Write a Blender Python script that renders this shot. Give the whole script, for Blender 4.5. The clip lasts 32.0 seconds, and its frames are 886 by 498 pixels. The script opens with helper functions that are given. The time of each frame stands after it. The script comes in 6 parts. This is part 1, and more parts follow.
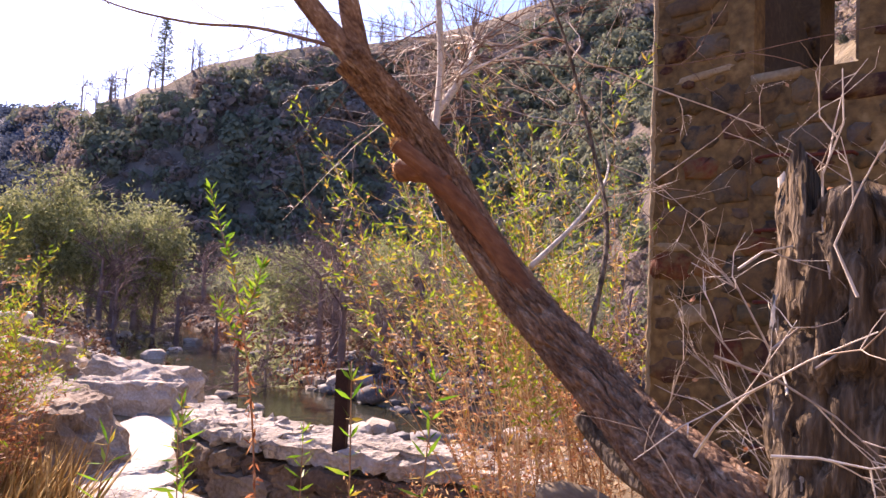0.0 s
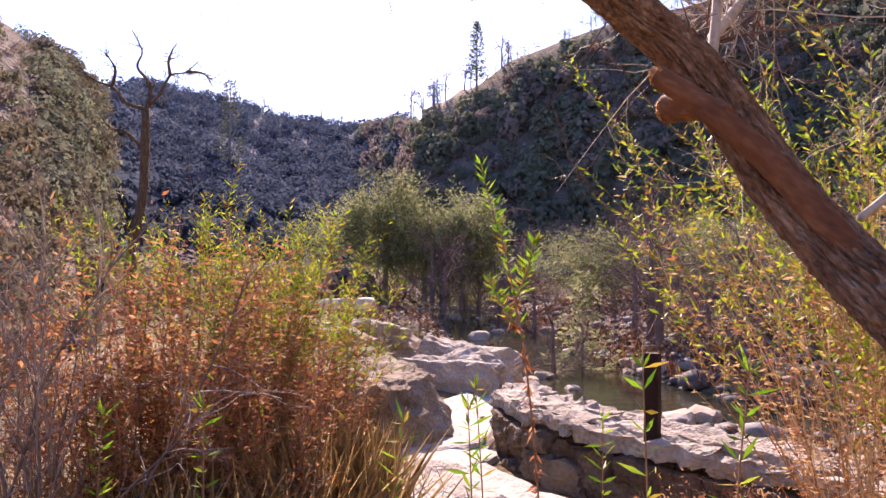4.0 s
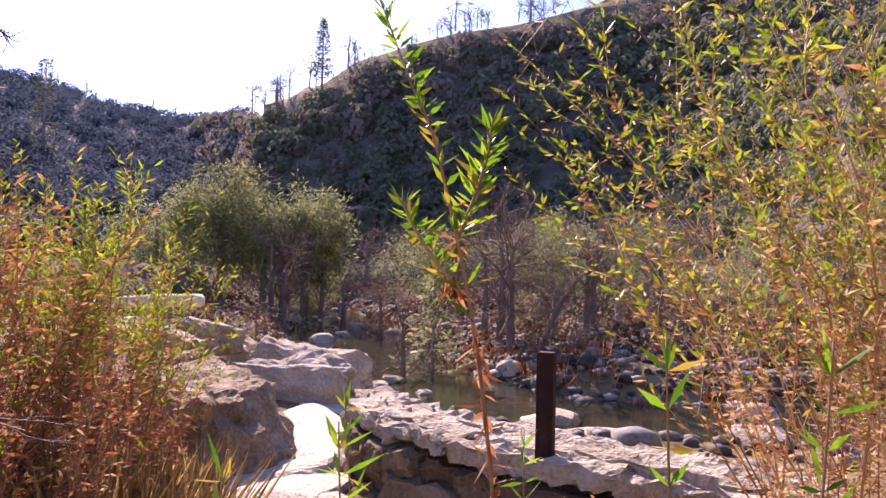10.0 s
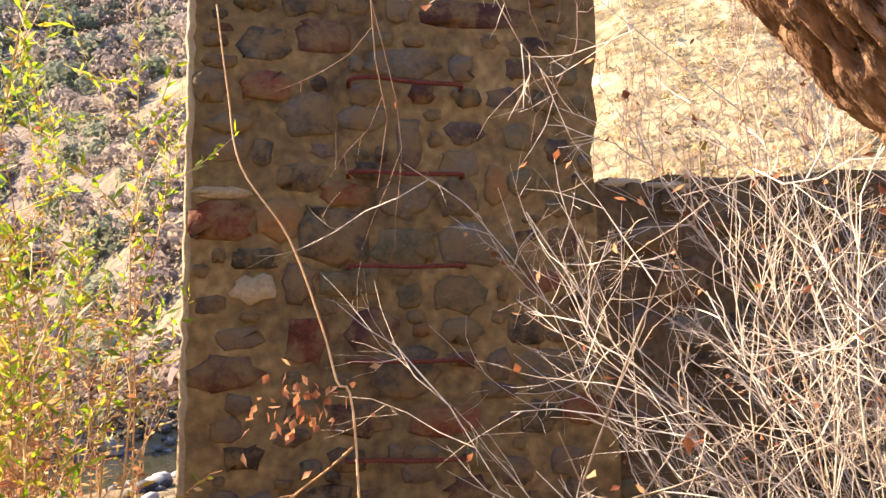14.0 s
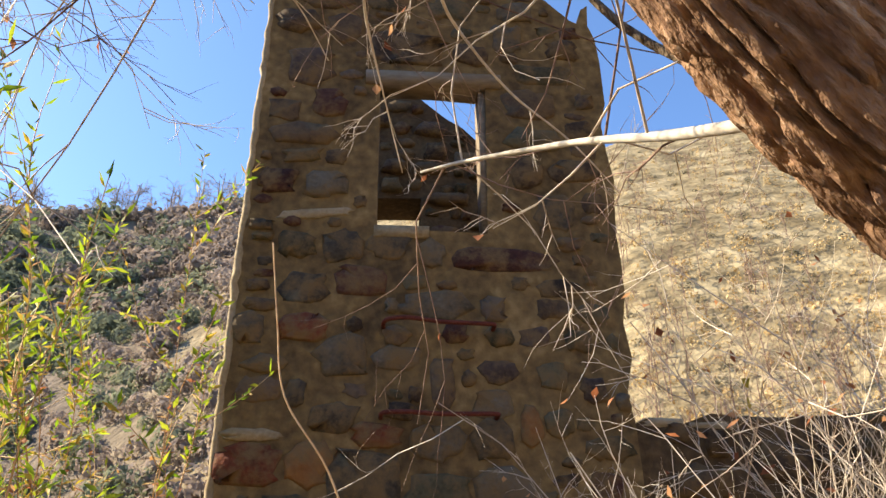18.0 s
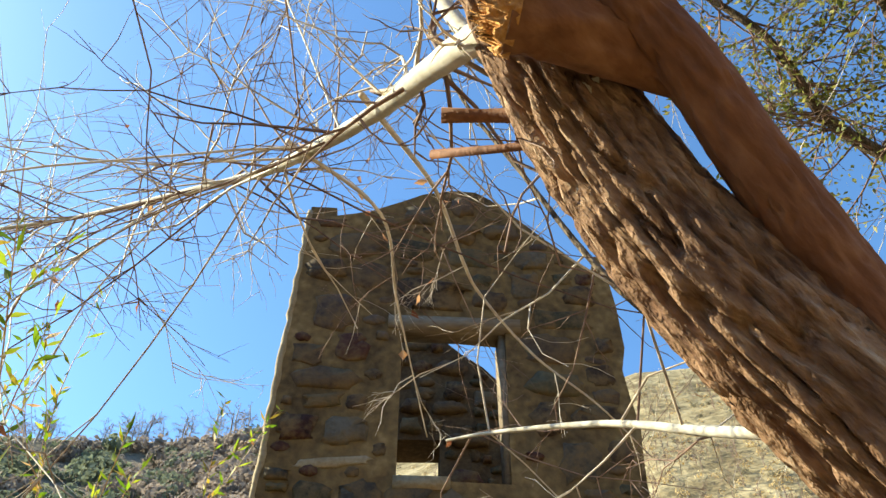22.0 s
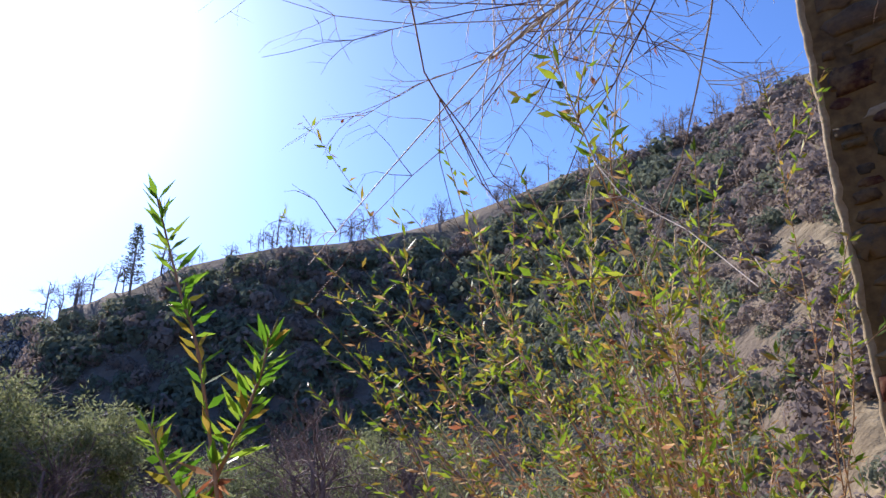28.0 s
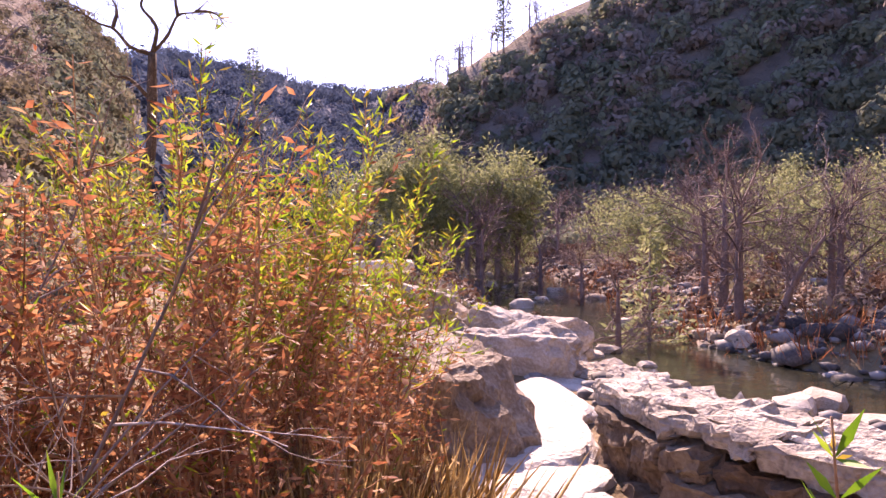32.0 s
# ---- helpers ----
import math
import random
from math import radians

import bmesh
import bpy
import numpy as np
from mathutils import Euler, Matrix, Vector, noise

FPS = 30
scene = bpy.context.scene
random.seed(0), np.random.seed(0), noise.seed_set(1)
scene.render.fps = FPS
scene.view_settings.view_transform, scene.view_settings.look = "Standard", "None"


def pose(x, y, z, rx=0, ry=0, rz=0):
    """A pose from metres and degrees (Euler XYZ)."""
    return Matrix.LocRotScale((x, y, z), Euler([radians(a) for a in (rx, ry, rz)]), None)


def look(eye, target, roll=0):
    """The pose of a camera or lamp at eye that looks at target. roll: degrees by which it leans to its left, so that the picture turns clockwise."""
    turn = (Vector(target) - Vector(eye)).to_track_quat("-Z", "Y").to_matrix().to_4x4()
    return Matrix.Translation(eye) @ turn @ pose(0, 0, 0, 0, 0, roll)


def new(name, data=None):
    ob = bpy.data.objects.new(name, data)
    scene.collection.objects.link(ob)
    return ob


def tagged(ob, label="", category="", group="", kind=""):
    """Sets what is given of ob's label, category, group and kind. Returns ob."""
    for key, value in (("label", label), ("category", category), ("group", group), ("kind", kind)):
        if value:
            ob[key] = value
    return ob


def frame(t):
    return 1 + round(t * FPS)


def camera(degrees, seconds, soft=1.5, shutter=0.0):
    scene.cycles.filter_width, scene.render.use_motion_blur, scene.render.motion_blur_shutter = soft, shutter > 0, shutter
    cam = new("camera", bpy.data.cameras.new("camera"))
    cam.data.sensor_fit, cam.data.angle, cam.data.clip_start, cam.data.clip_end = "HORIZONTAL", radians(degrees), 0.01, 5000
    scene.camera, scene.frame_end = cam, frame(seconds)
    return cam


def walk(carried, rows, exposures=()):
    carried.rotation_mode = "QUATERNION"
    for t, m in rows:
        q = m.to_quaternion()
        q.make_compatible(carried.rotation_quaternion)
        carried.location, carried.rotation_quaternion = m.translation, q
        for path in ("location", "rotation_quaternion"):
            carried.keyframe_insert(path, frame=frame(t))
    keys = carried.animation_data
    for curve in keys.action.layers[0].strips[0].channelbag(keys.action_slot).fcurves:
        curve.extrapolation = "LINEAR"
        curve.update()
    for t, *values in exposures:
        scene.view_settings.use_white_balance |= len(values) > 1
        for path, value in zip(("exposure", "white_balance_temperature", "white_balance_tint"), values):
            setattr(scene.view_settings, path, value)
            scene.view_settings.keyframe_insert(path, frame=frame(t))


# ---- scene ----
cam = camera(64.3, 32.0)
PATH = [
    (0, (0.498, -0.209, 2.303), (-0.918, 1.199, 2.427), 2.6),
    (0.5, (0.41, -0.1, 2.305), (-1.17, 1.122, 2.412), 1.0),
    (1, (0.381, 0.013, 2.291), (-1.361, 0.968, 2.522), 1.9),
    (2, (0.369, 0.019, 2.293), (-1.423, 0.894, 2.439), -0.0),
    (3, (0.341, 0.059, 2.303), (-1.499, 0.837, 2.406), -0.8),
    (3.5, (0.355, 0.043, 2.295), (-1.503, 0.778, 2.378), 0.2),
    (5.5, (0.326, 0.031, 2.254), (-1.61, 0.529, 2.227), -0.9),
    (6, (0.229, 0.025, 2.23), (-1.645, 0.724, 2.273), -0.1),
    (6.5, (0.068, 0.032, 2.225), (-1.7, 0.957, 2.361), -0.4),
    (7, (-0.06, 0.095, 2.205), (-1.815, 1.052, 2.284), -0.6),
    (7.5, (-0.161, 0.182, 2.187), (-1.931, 1.108, 2.285), -0.7),
    (8, (-0.258, 0.259, 2.174), (-2.011, 1.215, 2.283), -0.9),
    (8.5, (-0.391, 0.294, 2.169), (-2.114, 1.304, 2.276), -0.3),
    (9, (-0.546, 0.304, 2.168), (-2.226, 1.381, 2.285), 0.3),
    (9.5, (-0.662, 0.346, 2.148), (-2.339, 1.434, 2.224), 0.8),
    (10, (-0.746, 0.393, 2.131), (-2.434, 1.465, 2.198), 1.4),
    (10.6, (-0.781, 0.434, 2.099), (-2.336, 1.69, 2.156), 2.8),
    (11, (-0.81, 0.465, 2.093), (-2.038, 2.042, 2.167), 2.3),
    (11.5, (-0.814, 0.491, 2.092), (-1.749, 2.259, 2.133), 3.1),
    (12, (-0.767, 0.544, 2.101), (-1.41, 2.437, 2.081), 1.5),
    (12.5, (-0.741, 0.64, 2.112), (-1.085, 2.61, 2.123), 0.3),
    (13, (-0.729, 0.669, 2.119), (-0.763, 2.667, 2.196), 0.1),
    (13.5, (-0.726, 0.652, 2.117), (-0.52, 2.636, 2.269), -1.1),
    (15.5, (-0.769, 0.669, 2.064), (-0.542, 2.611, 2.484), -0.6),
    (16, (-0.769, 0.669, 2.064), (-0.547, 2.596, 2.554), -1.0),
    (16.5, (-0.772, 0.669, 2.062), (-0.565, 2.568, 2.656), -1.3),
    (17, (-0.778, 0.679, 2.062), (-0.593, 2.552, 2.738), -1.4),
    (18, (-0.767, 0.680, 2.085), (-0.622, 2.466, 2.972), -0.6),
    (19, (-0.782, 0.656, 2.099), (-0.666, 2.342, 3.169), 0.7),
    (20, (-0.782, 0.657, 2.123), (-0.713, 2.289, 3.277), 0.4),
    (21, (-0.777, 0.653, 2.128), (-0.705, 2.230, 3.356), -0.4),
    (22, (-0.784, 0.640, 2.135), (-0.711, 2.057, 3.544), 0.4),
    (23, (-0.780, 0.626, 2.142), (-0.727, 1.920, 3.666), 0.6),
    (24, (-0.779, 0.619, 2.146), (-0.747, 1.864, 3.711), 0.8),
    (24.5, (-0.773, 0.621, 2.144), (-0.735, 1.865, 3.710), 0.7),
    (26.5, (-0.774, 0.577, 2.186), (-1.322, 2.072, 3.396), 3.8),
    (27, (-0.765, 0.552, 2.182), (-1.712, 1.991, 3.198), 3.3),
    (27.5, (-0.777, 0.53, 2.171), (-1.922, 1.925, 3.034), -0.0),
    (28, (-0.81, 0.51, 2.159), (-2.096, 1.89, 2.823), 0.0),
    (28.5, (-0.865, 0.494, 2.147), (-2.293, 1.823, 2.59), 0.2),
    (29, (-0.945, 0.477, 2.137), (-2.508, 1.714, 2.31), -1.4),
    (29.5, (-1.05, 0.449, 2.135), (-2.813, 1.391, 2.09), -1.2),
    (30, (-1.153, 0.458, 2.115), (-3.083, 0.949, 1.936), -1.0),
    (30.5, (-1.289, 0.521, 2.115), (-3.272, 0.755, 2.009), -1.2),
    (31, (-1.426, 0.472, 2.096), (-3.397, 0.807, 2.063), -0.4),
    (31.5, (-1.600, 0.385, 2.105), (-3.541, 0.866, 2.063), 0.3),
    (32, (-1.747, 0.348, 2.080), (-3.653, 0.953, 2.040), 0.1),
]
EXPOSURES = [(0.0, 1.5, 7400, 38), (2.0, 1.4, 7400, 40), (6.0, 1.25, 7400, 38), (9.0, 1.3, 7400, 45), (10.6, 1.05, 7300, 32), (11.2, 0.8, 7300, 22), (12.0, 1.45, 7700, 18), (12.6, 2.0, 8000, 20), (13.0, 2.25, 8200, 20), (16.0, 2.1, 8000, 16), (16.6, 1.7, 7800, 13), (17.2, 1.45, 7700, 11), (19.0, 1.45, 7700, 6), (21.0, 1.5, 7500, -2), (22.0, 1.45, 7300, -6), (24.5, 1.25, 6300, -12), (26.5, 0.95, 6000, 2), (28.0, 0.65, 6000, 20), (29.0, 1.0, 7300, 36), (30.0, 1.5, 7800, 58), (31.0, 1.7, 7600, 50), (32.0, 1.6, 7600, 50)]
walk(cam, [(t, look(eye, target, roll)) for t, eye, target, roll in PATH], EXPOSURES)

# ---- light ----
SUN_AZ, SUN_EL = 78.0, 35.0          # degrees to the left of +y, and up
world = bpy.data.worlds.new("sky")
scene.world = world
world.use_nodes = True
wt = world.node_tree
sky = wt.nodes.new("ShaderNodeTexSky")
sky.sky_type = "NISHITA"
sky.sun_disc = False
sky.sun_elevation = radians(SUN_EL)
sky.sun_rotation = radians(360 - SUN_AZ)
sky.altitude = 800
sky.dust_density = 1.2
sky.ozone_density = 10.0
wt.links.new(sky.outputs[0], wt.nodes["Background"].inputs[0])
wt.nodes["Background"].inputs[1].default_value = 0.15
sun_data = bpy.data.lights.new("sun", "SUN")
sun_data.energy, sun_data.angle, sun_data.color = 5.0, radians(0.5), (1.0, 0.93, 0.8)
sun = new("sun", sun_data)
SUN_WAY = Vector((-math.sin(radians(SUN_AZ)) * math.cos(radians(SUN_EL)), math.cos(radians(SUN_AZ)) * math.cos(radians(SUN_EL)), math.sin(radians(SUN_EL))))
sun.matrix_world = look(SUN_WAY * 50, (0, 0, 0))


# ---- materials ----
def ramp_stops(node, cols):
    els = node.color_ramp.elements
    while len(els) < len(cols):
        els.new(0.5)
    for i, c in enumerate(cols):
        els[i].position = 0.25 + 0.5 * i / max(1, len(cols) - 1)
        els[i].color = (*c, 1)


def surface(name, cols, scale=6.0, fine=60.0, rough=0.85, bump=0.4, depth=0.02, stretch=(1, 1, 1), vary=0.0, through_light=0.0, island=False, metal=0.0, smear=None, along=None):
    """Noise at two scales between the colours given, with relief; vary: brightness from piece to piece."""
    m = bpy.data.materials.new(name)
    m.use_nodes = True
    nt = m.node_tree
    N, L = nt.nodes, nt.links
    bsdf = N["Principled BSDF"]
    bsdf.inputs["Roughness"].default_value = rough
    bsdf.inputs["Metallic"].default_value = metal
    bsdf.inputs["Specular IOR Level"].default_value = 0.25
    geo = N.new("ShaderNodeNewGeometry")
    mp = N.new("ShaderNodeMapping")
    mp.inputs["Scale"].default_value = stretch
    if along:
        # the grain runs with this direction, drawn out two to three times
        mp.vector_type = "TEXTURE"
        mp.inputs["Rotation"].default_value = Vector((0, 0, 1)).rotation_difference(Vector(along)).to_euler()
        mp.inputs["Scale"].default_value = (1, 1, 2.6)
    L.new(geo.outputs["Position"], mp.inputs["Vector"])
    big = N.new("ShaderNodeTexNoise")
    big.inputs["Scale"].default_value, big.inputs["Detail"].default_value, big.inputs["Roughness"].default_value = scale, 5, 0.6
    L.new(mp.outputs[0], big.inputs["Vector"])
    small = N.new("ShaderNodeTexNoise")
    small.inputs["Scale"].default_value, small.inputs["Detail"].default_value = fine, 4
    L.new(mp.outputs[0], small.inputs["Vector"])
    mix = N.new("ShaderNodeMath")
    mix.operation = "MULTIPLY_ADD"
    mix.inputs[1].default_value = 0.45
    L.new(small.outputs[0], mix.inputs[0])
    sub = N.new("ShaderNodeMath")
    sub.operation = "MULTIPLY"
    sub.inputs[1].default_value = 0.6
    L.new(big.outputs[0], sub.inputs[0])
    L.new(sub.outputs[0], mix.inputs[2])
    fac = mix.outputs[0]
    if vary:
        src = geo.outputs["Random Per Island"] if island else N.new("ShaderNodeObjectInfo").outputs["Random"]
        add = N.new("ShaderNodeMath")
        add.operation = "MULTIPLY_ADD"
        add.inputs[1].default_value = vary
        L.new(src, add.inputs[0])
        shift = N.new("ShaderNodeMath")
        shift.operation = "SUBTRACT"
        shift.inputs[1].default_value = vary * 0.5
        L.new(fac, shift.inputs[0])
        L.new(shift.outputs[0], add.inputs[2])
        fac = add.outputs[0]
    ramp = N.new("ShaderNodeValToRGB")
    ramp_stops(ramp, cols)
    L.new(fac, ramp.inputs[0])
    L.new(ramp.outputs[0], bsdf.inputs["Base Color"])
    if smear:
        # lime smeared over the piece in ragged patches
        sn = N.new("ShaderNodeTexNoise")
        sn.inputs["Scale"].default_value, sn.inputs["Detail"].default_value, sn.inputs["Roughness"].default_value = 11.0, 7, 0.7
        L.new(geo.outputs["Position"], sn.inputs["Vector"])
        sr = N.new("ShaderNodeMapRange")
        sr.inputs["From Min"].default_value, sr.inputs["From Max"].default_value, sr.inputs["To Max"].default_value = 0.42, 0.6, 0.92
        L.new(sn.outputs[0], sr.inputs["Value"])
        sm = N.new("ShaderNodeMix")
        sm.data_type = "RGBA"
        L.new(sr.outputs[0], sm.inputs[0])
        L.new(ramp.outputs[0], sm.inputs[6])
        sm.inputs[7].default_value = (*smear, 1)
        L.new(sm.outputs[2], bsdf.inputs["Base Color"])
    if bump:
        bp = N.new("ShaderNodeBump")
        bp.inputs["Strength"].default_value, bp.inputs["Distance"].default_value = bump, depth
        L.new(mix.outputs[0], bp.inputs["Height"])
        L.new(bp.outputs[0], bsdf.inputs["Normal"])
    if through_light:
        tr = N.new("ShaderNodeBsdfTranslucent")
        L.new(ramp.outputs[0], tr.inputs["Color"])
        ms = N.new("ShaderNodeMixShader")
        ms.inputs[0].default_value = through_light
        L.new(bsdf.outputs[0], ms.inputs[1])
        L.new(tr.outputs[0], ms.inputs[2])
        L.new(ms.outputs[0], N["Material Output"].inputs["Surface"])
    return m


M_MORTAR = surface("ochre_mortar", [(0.03, 0.02, 0.011), (0.085, 0.054, 0.025), (0.19, 0.124, 0.052), (0.34, 0.235, 0.11)], 1.9, 24, 0.95, 0.9, 0.02)
# darker mortar copy: shade of the inner and low walls put into its colour
M_MORTAR_SHADED = surface("shaded_mortar", [(0.0398, 0.0265, 0.0166), (0.0866, 0.0564, 0.0298), (0.165, 0.113, 0.0564)], 3.4, 34, 0.95, 0.9, 0.02)
LIME = (0.155, 0.098, 0.043)
M_ST = {
    "R": surface("red_stone", [(0.0464, 0.0119, 0.00663), (0.133, 0.0331, 0.0146), (0.185, 0.0729, 0.0331)], 9, 50, 0.85, 0.6, 0.015, vary=0.3, smear=LIME),
    "D": surface("dark_red_stone", [(0.0199, 0.00858, 0.00729), (0.053, 0.0185, 0.0133), (0.0926, 0.0431, 0.0265)], 9, 50, 0.85, 0.6, 0.015, vary=0.3, smear=LIME),
    "O": surface("orange_stone", [(0.0926, 0.0365, 0.0133), (0.185, 0.0796, 0.0265), (0.239, 0.126, 0.0497)], 9, 50, 0.85, 0.6, 0.015, vary=0.3, smear=LIME),
    "G": surface("green_grey_stone", [(0.0279, 0.0239, 0.0126), (0.063, 0.053, 0.0279), (0.113, 0.0926, 0.0517)], 9, 60, 0.85, 0.6, 0.015, vary=0.35, smear=LIME),
    "B": surface("blue_grey_stone", [(0.0298, 0.0232, 0.0159), (0.0663, 0.053, 0.0365), (0.133, 0.108, 0.0762)], 9, 60, 0.85, 0.6, 0.015, vary=0.4, smear=LIME),
    "P": surface("purple_grey_stone", [(0.0331, 0.0225, 0.0179), (0.0729, 0.049, 0.0378), (0.126, 0.0926, 0.0663)], 9, 60, 0.85, 0.6, 0.015, vary=0.3, smear=LIME),
    "N": surface("brown_stone", [(0.0232, 0.0146, 0.00926), (0.0564, 0.0351, 0.0213), (0.106, 0.0696, 0.0398)], 9, 60, 0.85, 0.6, 0.015, vary=0.4, smear=LIME),
    "T": surface("tan_stone", [(0.187, 0.13, 0.0648), (0.302, 0.23, 0.137), (0.396, 0.324, 0.216)], 9, 60, 0.85, 0.6, 0.015, vary=0.3),
}
M_ROCK = surface("pale_granite", [(0.13, 0.095, 0.065), (0.34, 0.275, 0.21), (0.56, 0.5, 0.42)], 2.2, 30, 0.9, 0.9, 0.05, vary=0.15)
# brown granite with the shade of the ledge's face put into its colour
M_ROCK_SHADED = surface("shaded_brown_granite", [(0.0455, 0.0292, 0.0195), (0.124, 0.0813, 0.052), (0.234, 0.182, 0.13)], 2.6, 30, 0.9, 0.9, 0.05, vary=0.2)
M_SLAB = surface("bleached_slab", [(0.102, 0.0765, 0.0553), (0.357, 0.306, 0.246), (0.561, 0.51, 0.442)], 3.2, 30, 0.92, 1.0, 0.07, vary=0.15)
M_COBBLE = surface("river_cobble", [(0.0375, 0.0338, 0.0315), (0.112, 0.101, 0.0938), (0.27, 0.255, 0.24)], 3, 20, 0.8, 0.4, 0.02, vary=0.6, island=True)
M_BARK = surface("willow_bark", [(0.024, 0.012, 0.0072), (0.132, 0.0648, 0.036), (0.3, 0.174, 0.102), (0.552, 0.42, 0.3)], 40, 150, 0.9, 1.0, 0.02, along=(-0.62, -0.2, 0.76))
M_BARKR = surface("furrowed_bark", [(0.025, 0.017, 0.012), (0.1, 0.068, 0.042), (0.3, 0.23, 0.16)], 20, 80, 0.95, 1.0, 0.02, stretch=(1.4, 1.4, 0.22))
M_STEMB = surface("smooth_red_bark", [(0.0648, 0.0238, 0.0119), (0.184, 0.0756, 0.0356), (0.324, 0.162, 0.0864)], 22, 90, 0.8, 0.8, 0.008, along=(-0.62, -0.5, 0.6))
M_WOOD = surface("torn_wood", [(0.2, 0.07, 0.02), (0.5, 0.23, 0.07), (0.72, 0.45, 0.2)], 60, 220, 0.9, 1.0, 0.008)
M_PALE = surface("pale_limb_bark", [(0.3, 0.25, 0.19), (0.52, 0.46, 0.37), (0.65, 0.59, 0.5)], 20, 90, 0.8, 0.4, 0.004)
M_TWIG = surface("bare_twig", [(0.269, 0.19, 0.134), (0.538, 0.437, 0.336), (0.762, 0.672, 0.549)], 12, 60, 0.65, 0, vary=0.4, island=True)
M_TWIGD = surface("dark_twig", [(0.08, 0.045, 0.035), (0.2, 0.12, 0.09), (0.3, 0.2, 0.15)], 12, 60, 0.8, 0, vary=0.3, island=True)
M_STEMR = surface("russet_stem", [(0.16, 0.07, 0.035), (0.33, 0.17, 0.09), (0.48, 0.31, 0.18)], 8, 60, 0.8, 0, vary=0.4, island=True)
M_STEMT = surface("straw_stem", [(0.322, 0.161, 0.069), (0.598, 0.356, 0.172), (0.759, 0.575, 0.356)], 8, 60, 0.75, 0, vary=0.5, island=True)
M_LEAFG = surface("willow_leaf", [(0.088, 0.167, 0.0117), (0.196, 0.304, 0.0196), (0.371, 0.411, 0.0391)], 5, 40, 0.5, 0, vary=0.5, through_light=0.55, island=True)
M_LEAFY = surface("yellowing_leaf", [(0.18, 0.18, 0.02), (0.36, 0.28, 0.035), (0.5, 0.34, 0.06)], 5, 40, 0.55, 0, vary=0.5, through_light=0.45, island=True)
M_LEAFR = surface("dead_leaf", [(0.19, 0.0627, 0.0314), (0.392, 0.151, 0.0694), (0.56, 0.302, 0.151)], 5, 40, 0.7, 0, vary=0.5, through_light=0.45, island=True)
M_LEAFT = surface("withered_leaf", [(0.276, 0.138, 0.0575), (0.506, 0.31, 0.138), (0.667, 0.483, 0.253)], 5, 40, 0.6, 0, vary=0.5, through_light=0.5, island=True)
M_LEAFB = surface("fresh_leaf", [(0.0684, 0.196, 0.0117), (0.147, 0.313, 0.0196), (0.293, 0.411, 0.0391)], 5, 40, 0.45, 0, vary=0.4, through_light=0.5, island=True)
M_OAK = surface("oak_leaf", [(0.07, 0.09, 0.02), (0.16, 0.17, 0.04), (0.34, 0.31, 0.09)], 5, 40, 0.5, 0, vary=0.5, through_light=0.45, island=True)
M_OLIVE = surface("olive_leaf", [(0.125, 0.15, 0.0625), (0.25, 0.275, 0.125), (0.4, 0.413, 0.213)], 2, 20, 0.7, 0, vary=0.4, through_light=0.4, island=True)
M_PINE = surface("pine_needle", [(0.05, 0.075, 0.04), (0.11, 0.13, 0.075), (0.2, 0.21, 0.13)], 2, 20, 0.7, 0, vary=0.4, through_light=0.25, island=True)
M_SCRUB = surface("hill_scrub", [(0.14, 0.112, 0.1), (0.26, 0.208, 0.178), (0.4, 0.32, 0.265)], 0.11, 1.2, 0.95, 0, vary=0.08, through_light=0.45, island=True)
M_SAGE = surface("grey_sage", [(0.08, 0.072, 0.048), (0.165, 0.145, 0.095), (0.26, 0.225, 0.15)], 0.2, 2, 0.95, 0, vary=0.12, through_light=0.4, island=True)
M_ROCK2 = surface("stained_granite", [(0.08, 0.055, 0.038), (0.24, 0.18, 0.125), (0.48, 0.42, 0.34)], 2.6, 30, 0.92, 1.0, 0.06, vary=0.15)
M_WHITE = surface("white_slab", [(0.238, 0.204, 0.162), (0.468, 0.425, 0.365), (0.595, 0.561, 0.501)], 3.5, 30, 0.92, 1.0, 0.06, vary=0.1)
M_SCRUBG = surface("chaparral", [(0.0897, 0.112, 0.0897), (0.172, 0.194, 0.131), (0.299, 0.292, 0.187)], 0.11, 1.2, 0.95, 0, vary=0.08, through_light=0.45, island=True)
M_GREYT = surface("grey_bare_wood", [(0.13, 0.1, 0.09), (0.27, 0.215, 0.195), (0.4, 0.34, 0.31)], 2, 20, 0.9, 0, vary=0.4, island=True)
M_BAREW = surface("bare_branch", [(0.09, 0.063, 0.06), (0.18, 0.13, 0.12), (0.29, 0.22, 0.2)], 2, 20, 0.9, 0, vary=0.4, island=True)
M_GRASS = surface("straw", [(0.34, 0.21, 0.08), (0.54, 0.37, 0.16), (0.66, 0.52, 0.3)], 4, 30, 0.7, 0, vary=0.5, through_light=0.35, island=True)
M_POST = surface("rusty_post", [(0.012, 0.007, 0.007), (0.03, 0.014, 0.011), (0.06, 0.028, 0.02)], 9, 70, 0.8, 0.5, 0.005)
M_RUST = surface("rusted_iron", [(0.0495, 0.011, 0.00825), (0.11, 0.0248, 0.0165), (0.154, 0.0495, 0.0275)], 30, 120, 0.8, 0.5, 0.003)
M_TIMBER = surface("grey_lintel", [(0.09, 0.065, 0.045), (0.2, 0.15, 0.1), (0.3, 0.24, 0.17)], 8, 60, 0.9, 0.5, 0.006, stretch=(0.3, 1, 1))
M_LOG = surface("bleached_log", [(0.4, 0.35, 0.3), (0.6, 0.55, 0.48), (0.72, 0.67, 0.6)], 6, 60, 0.9, 0.5, 0.01, stretch=(1, 0.3, 1))


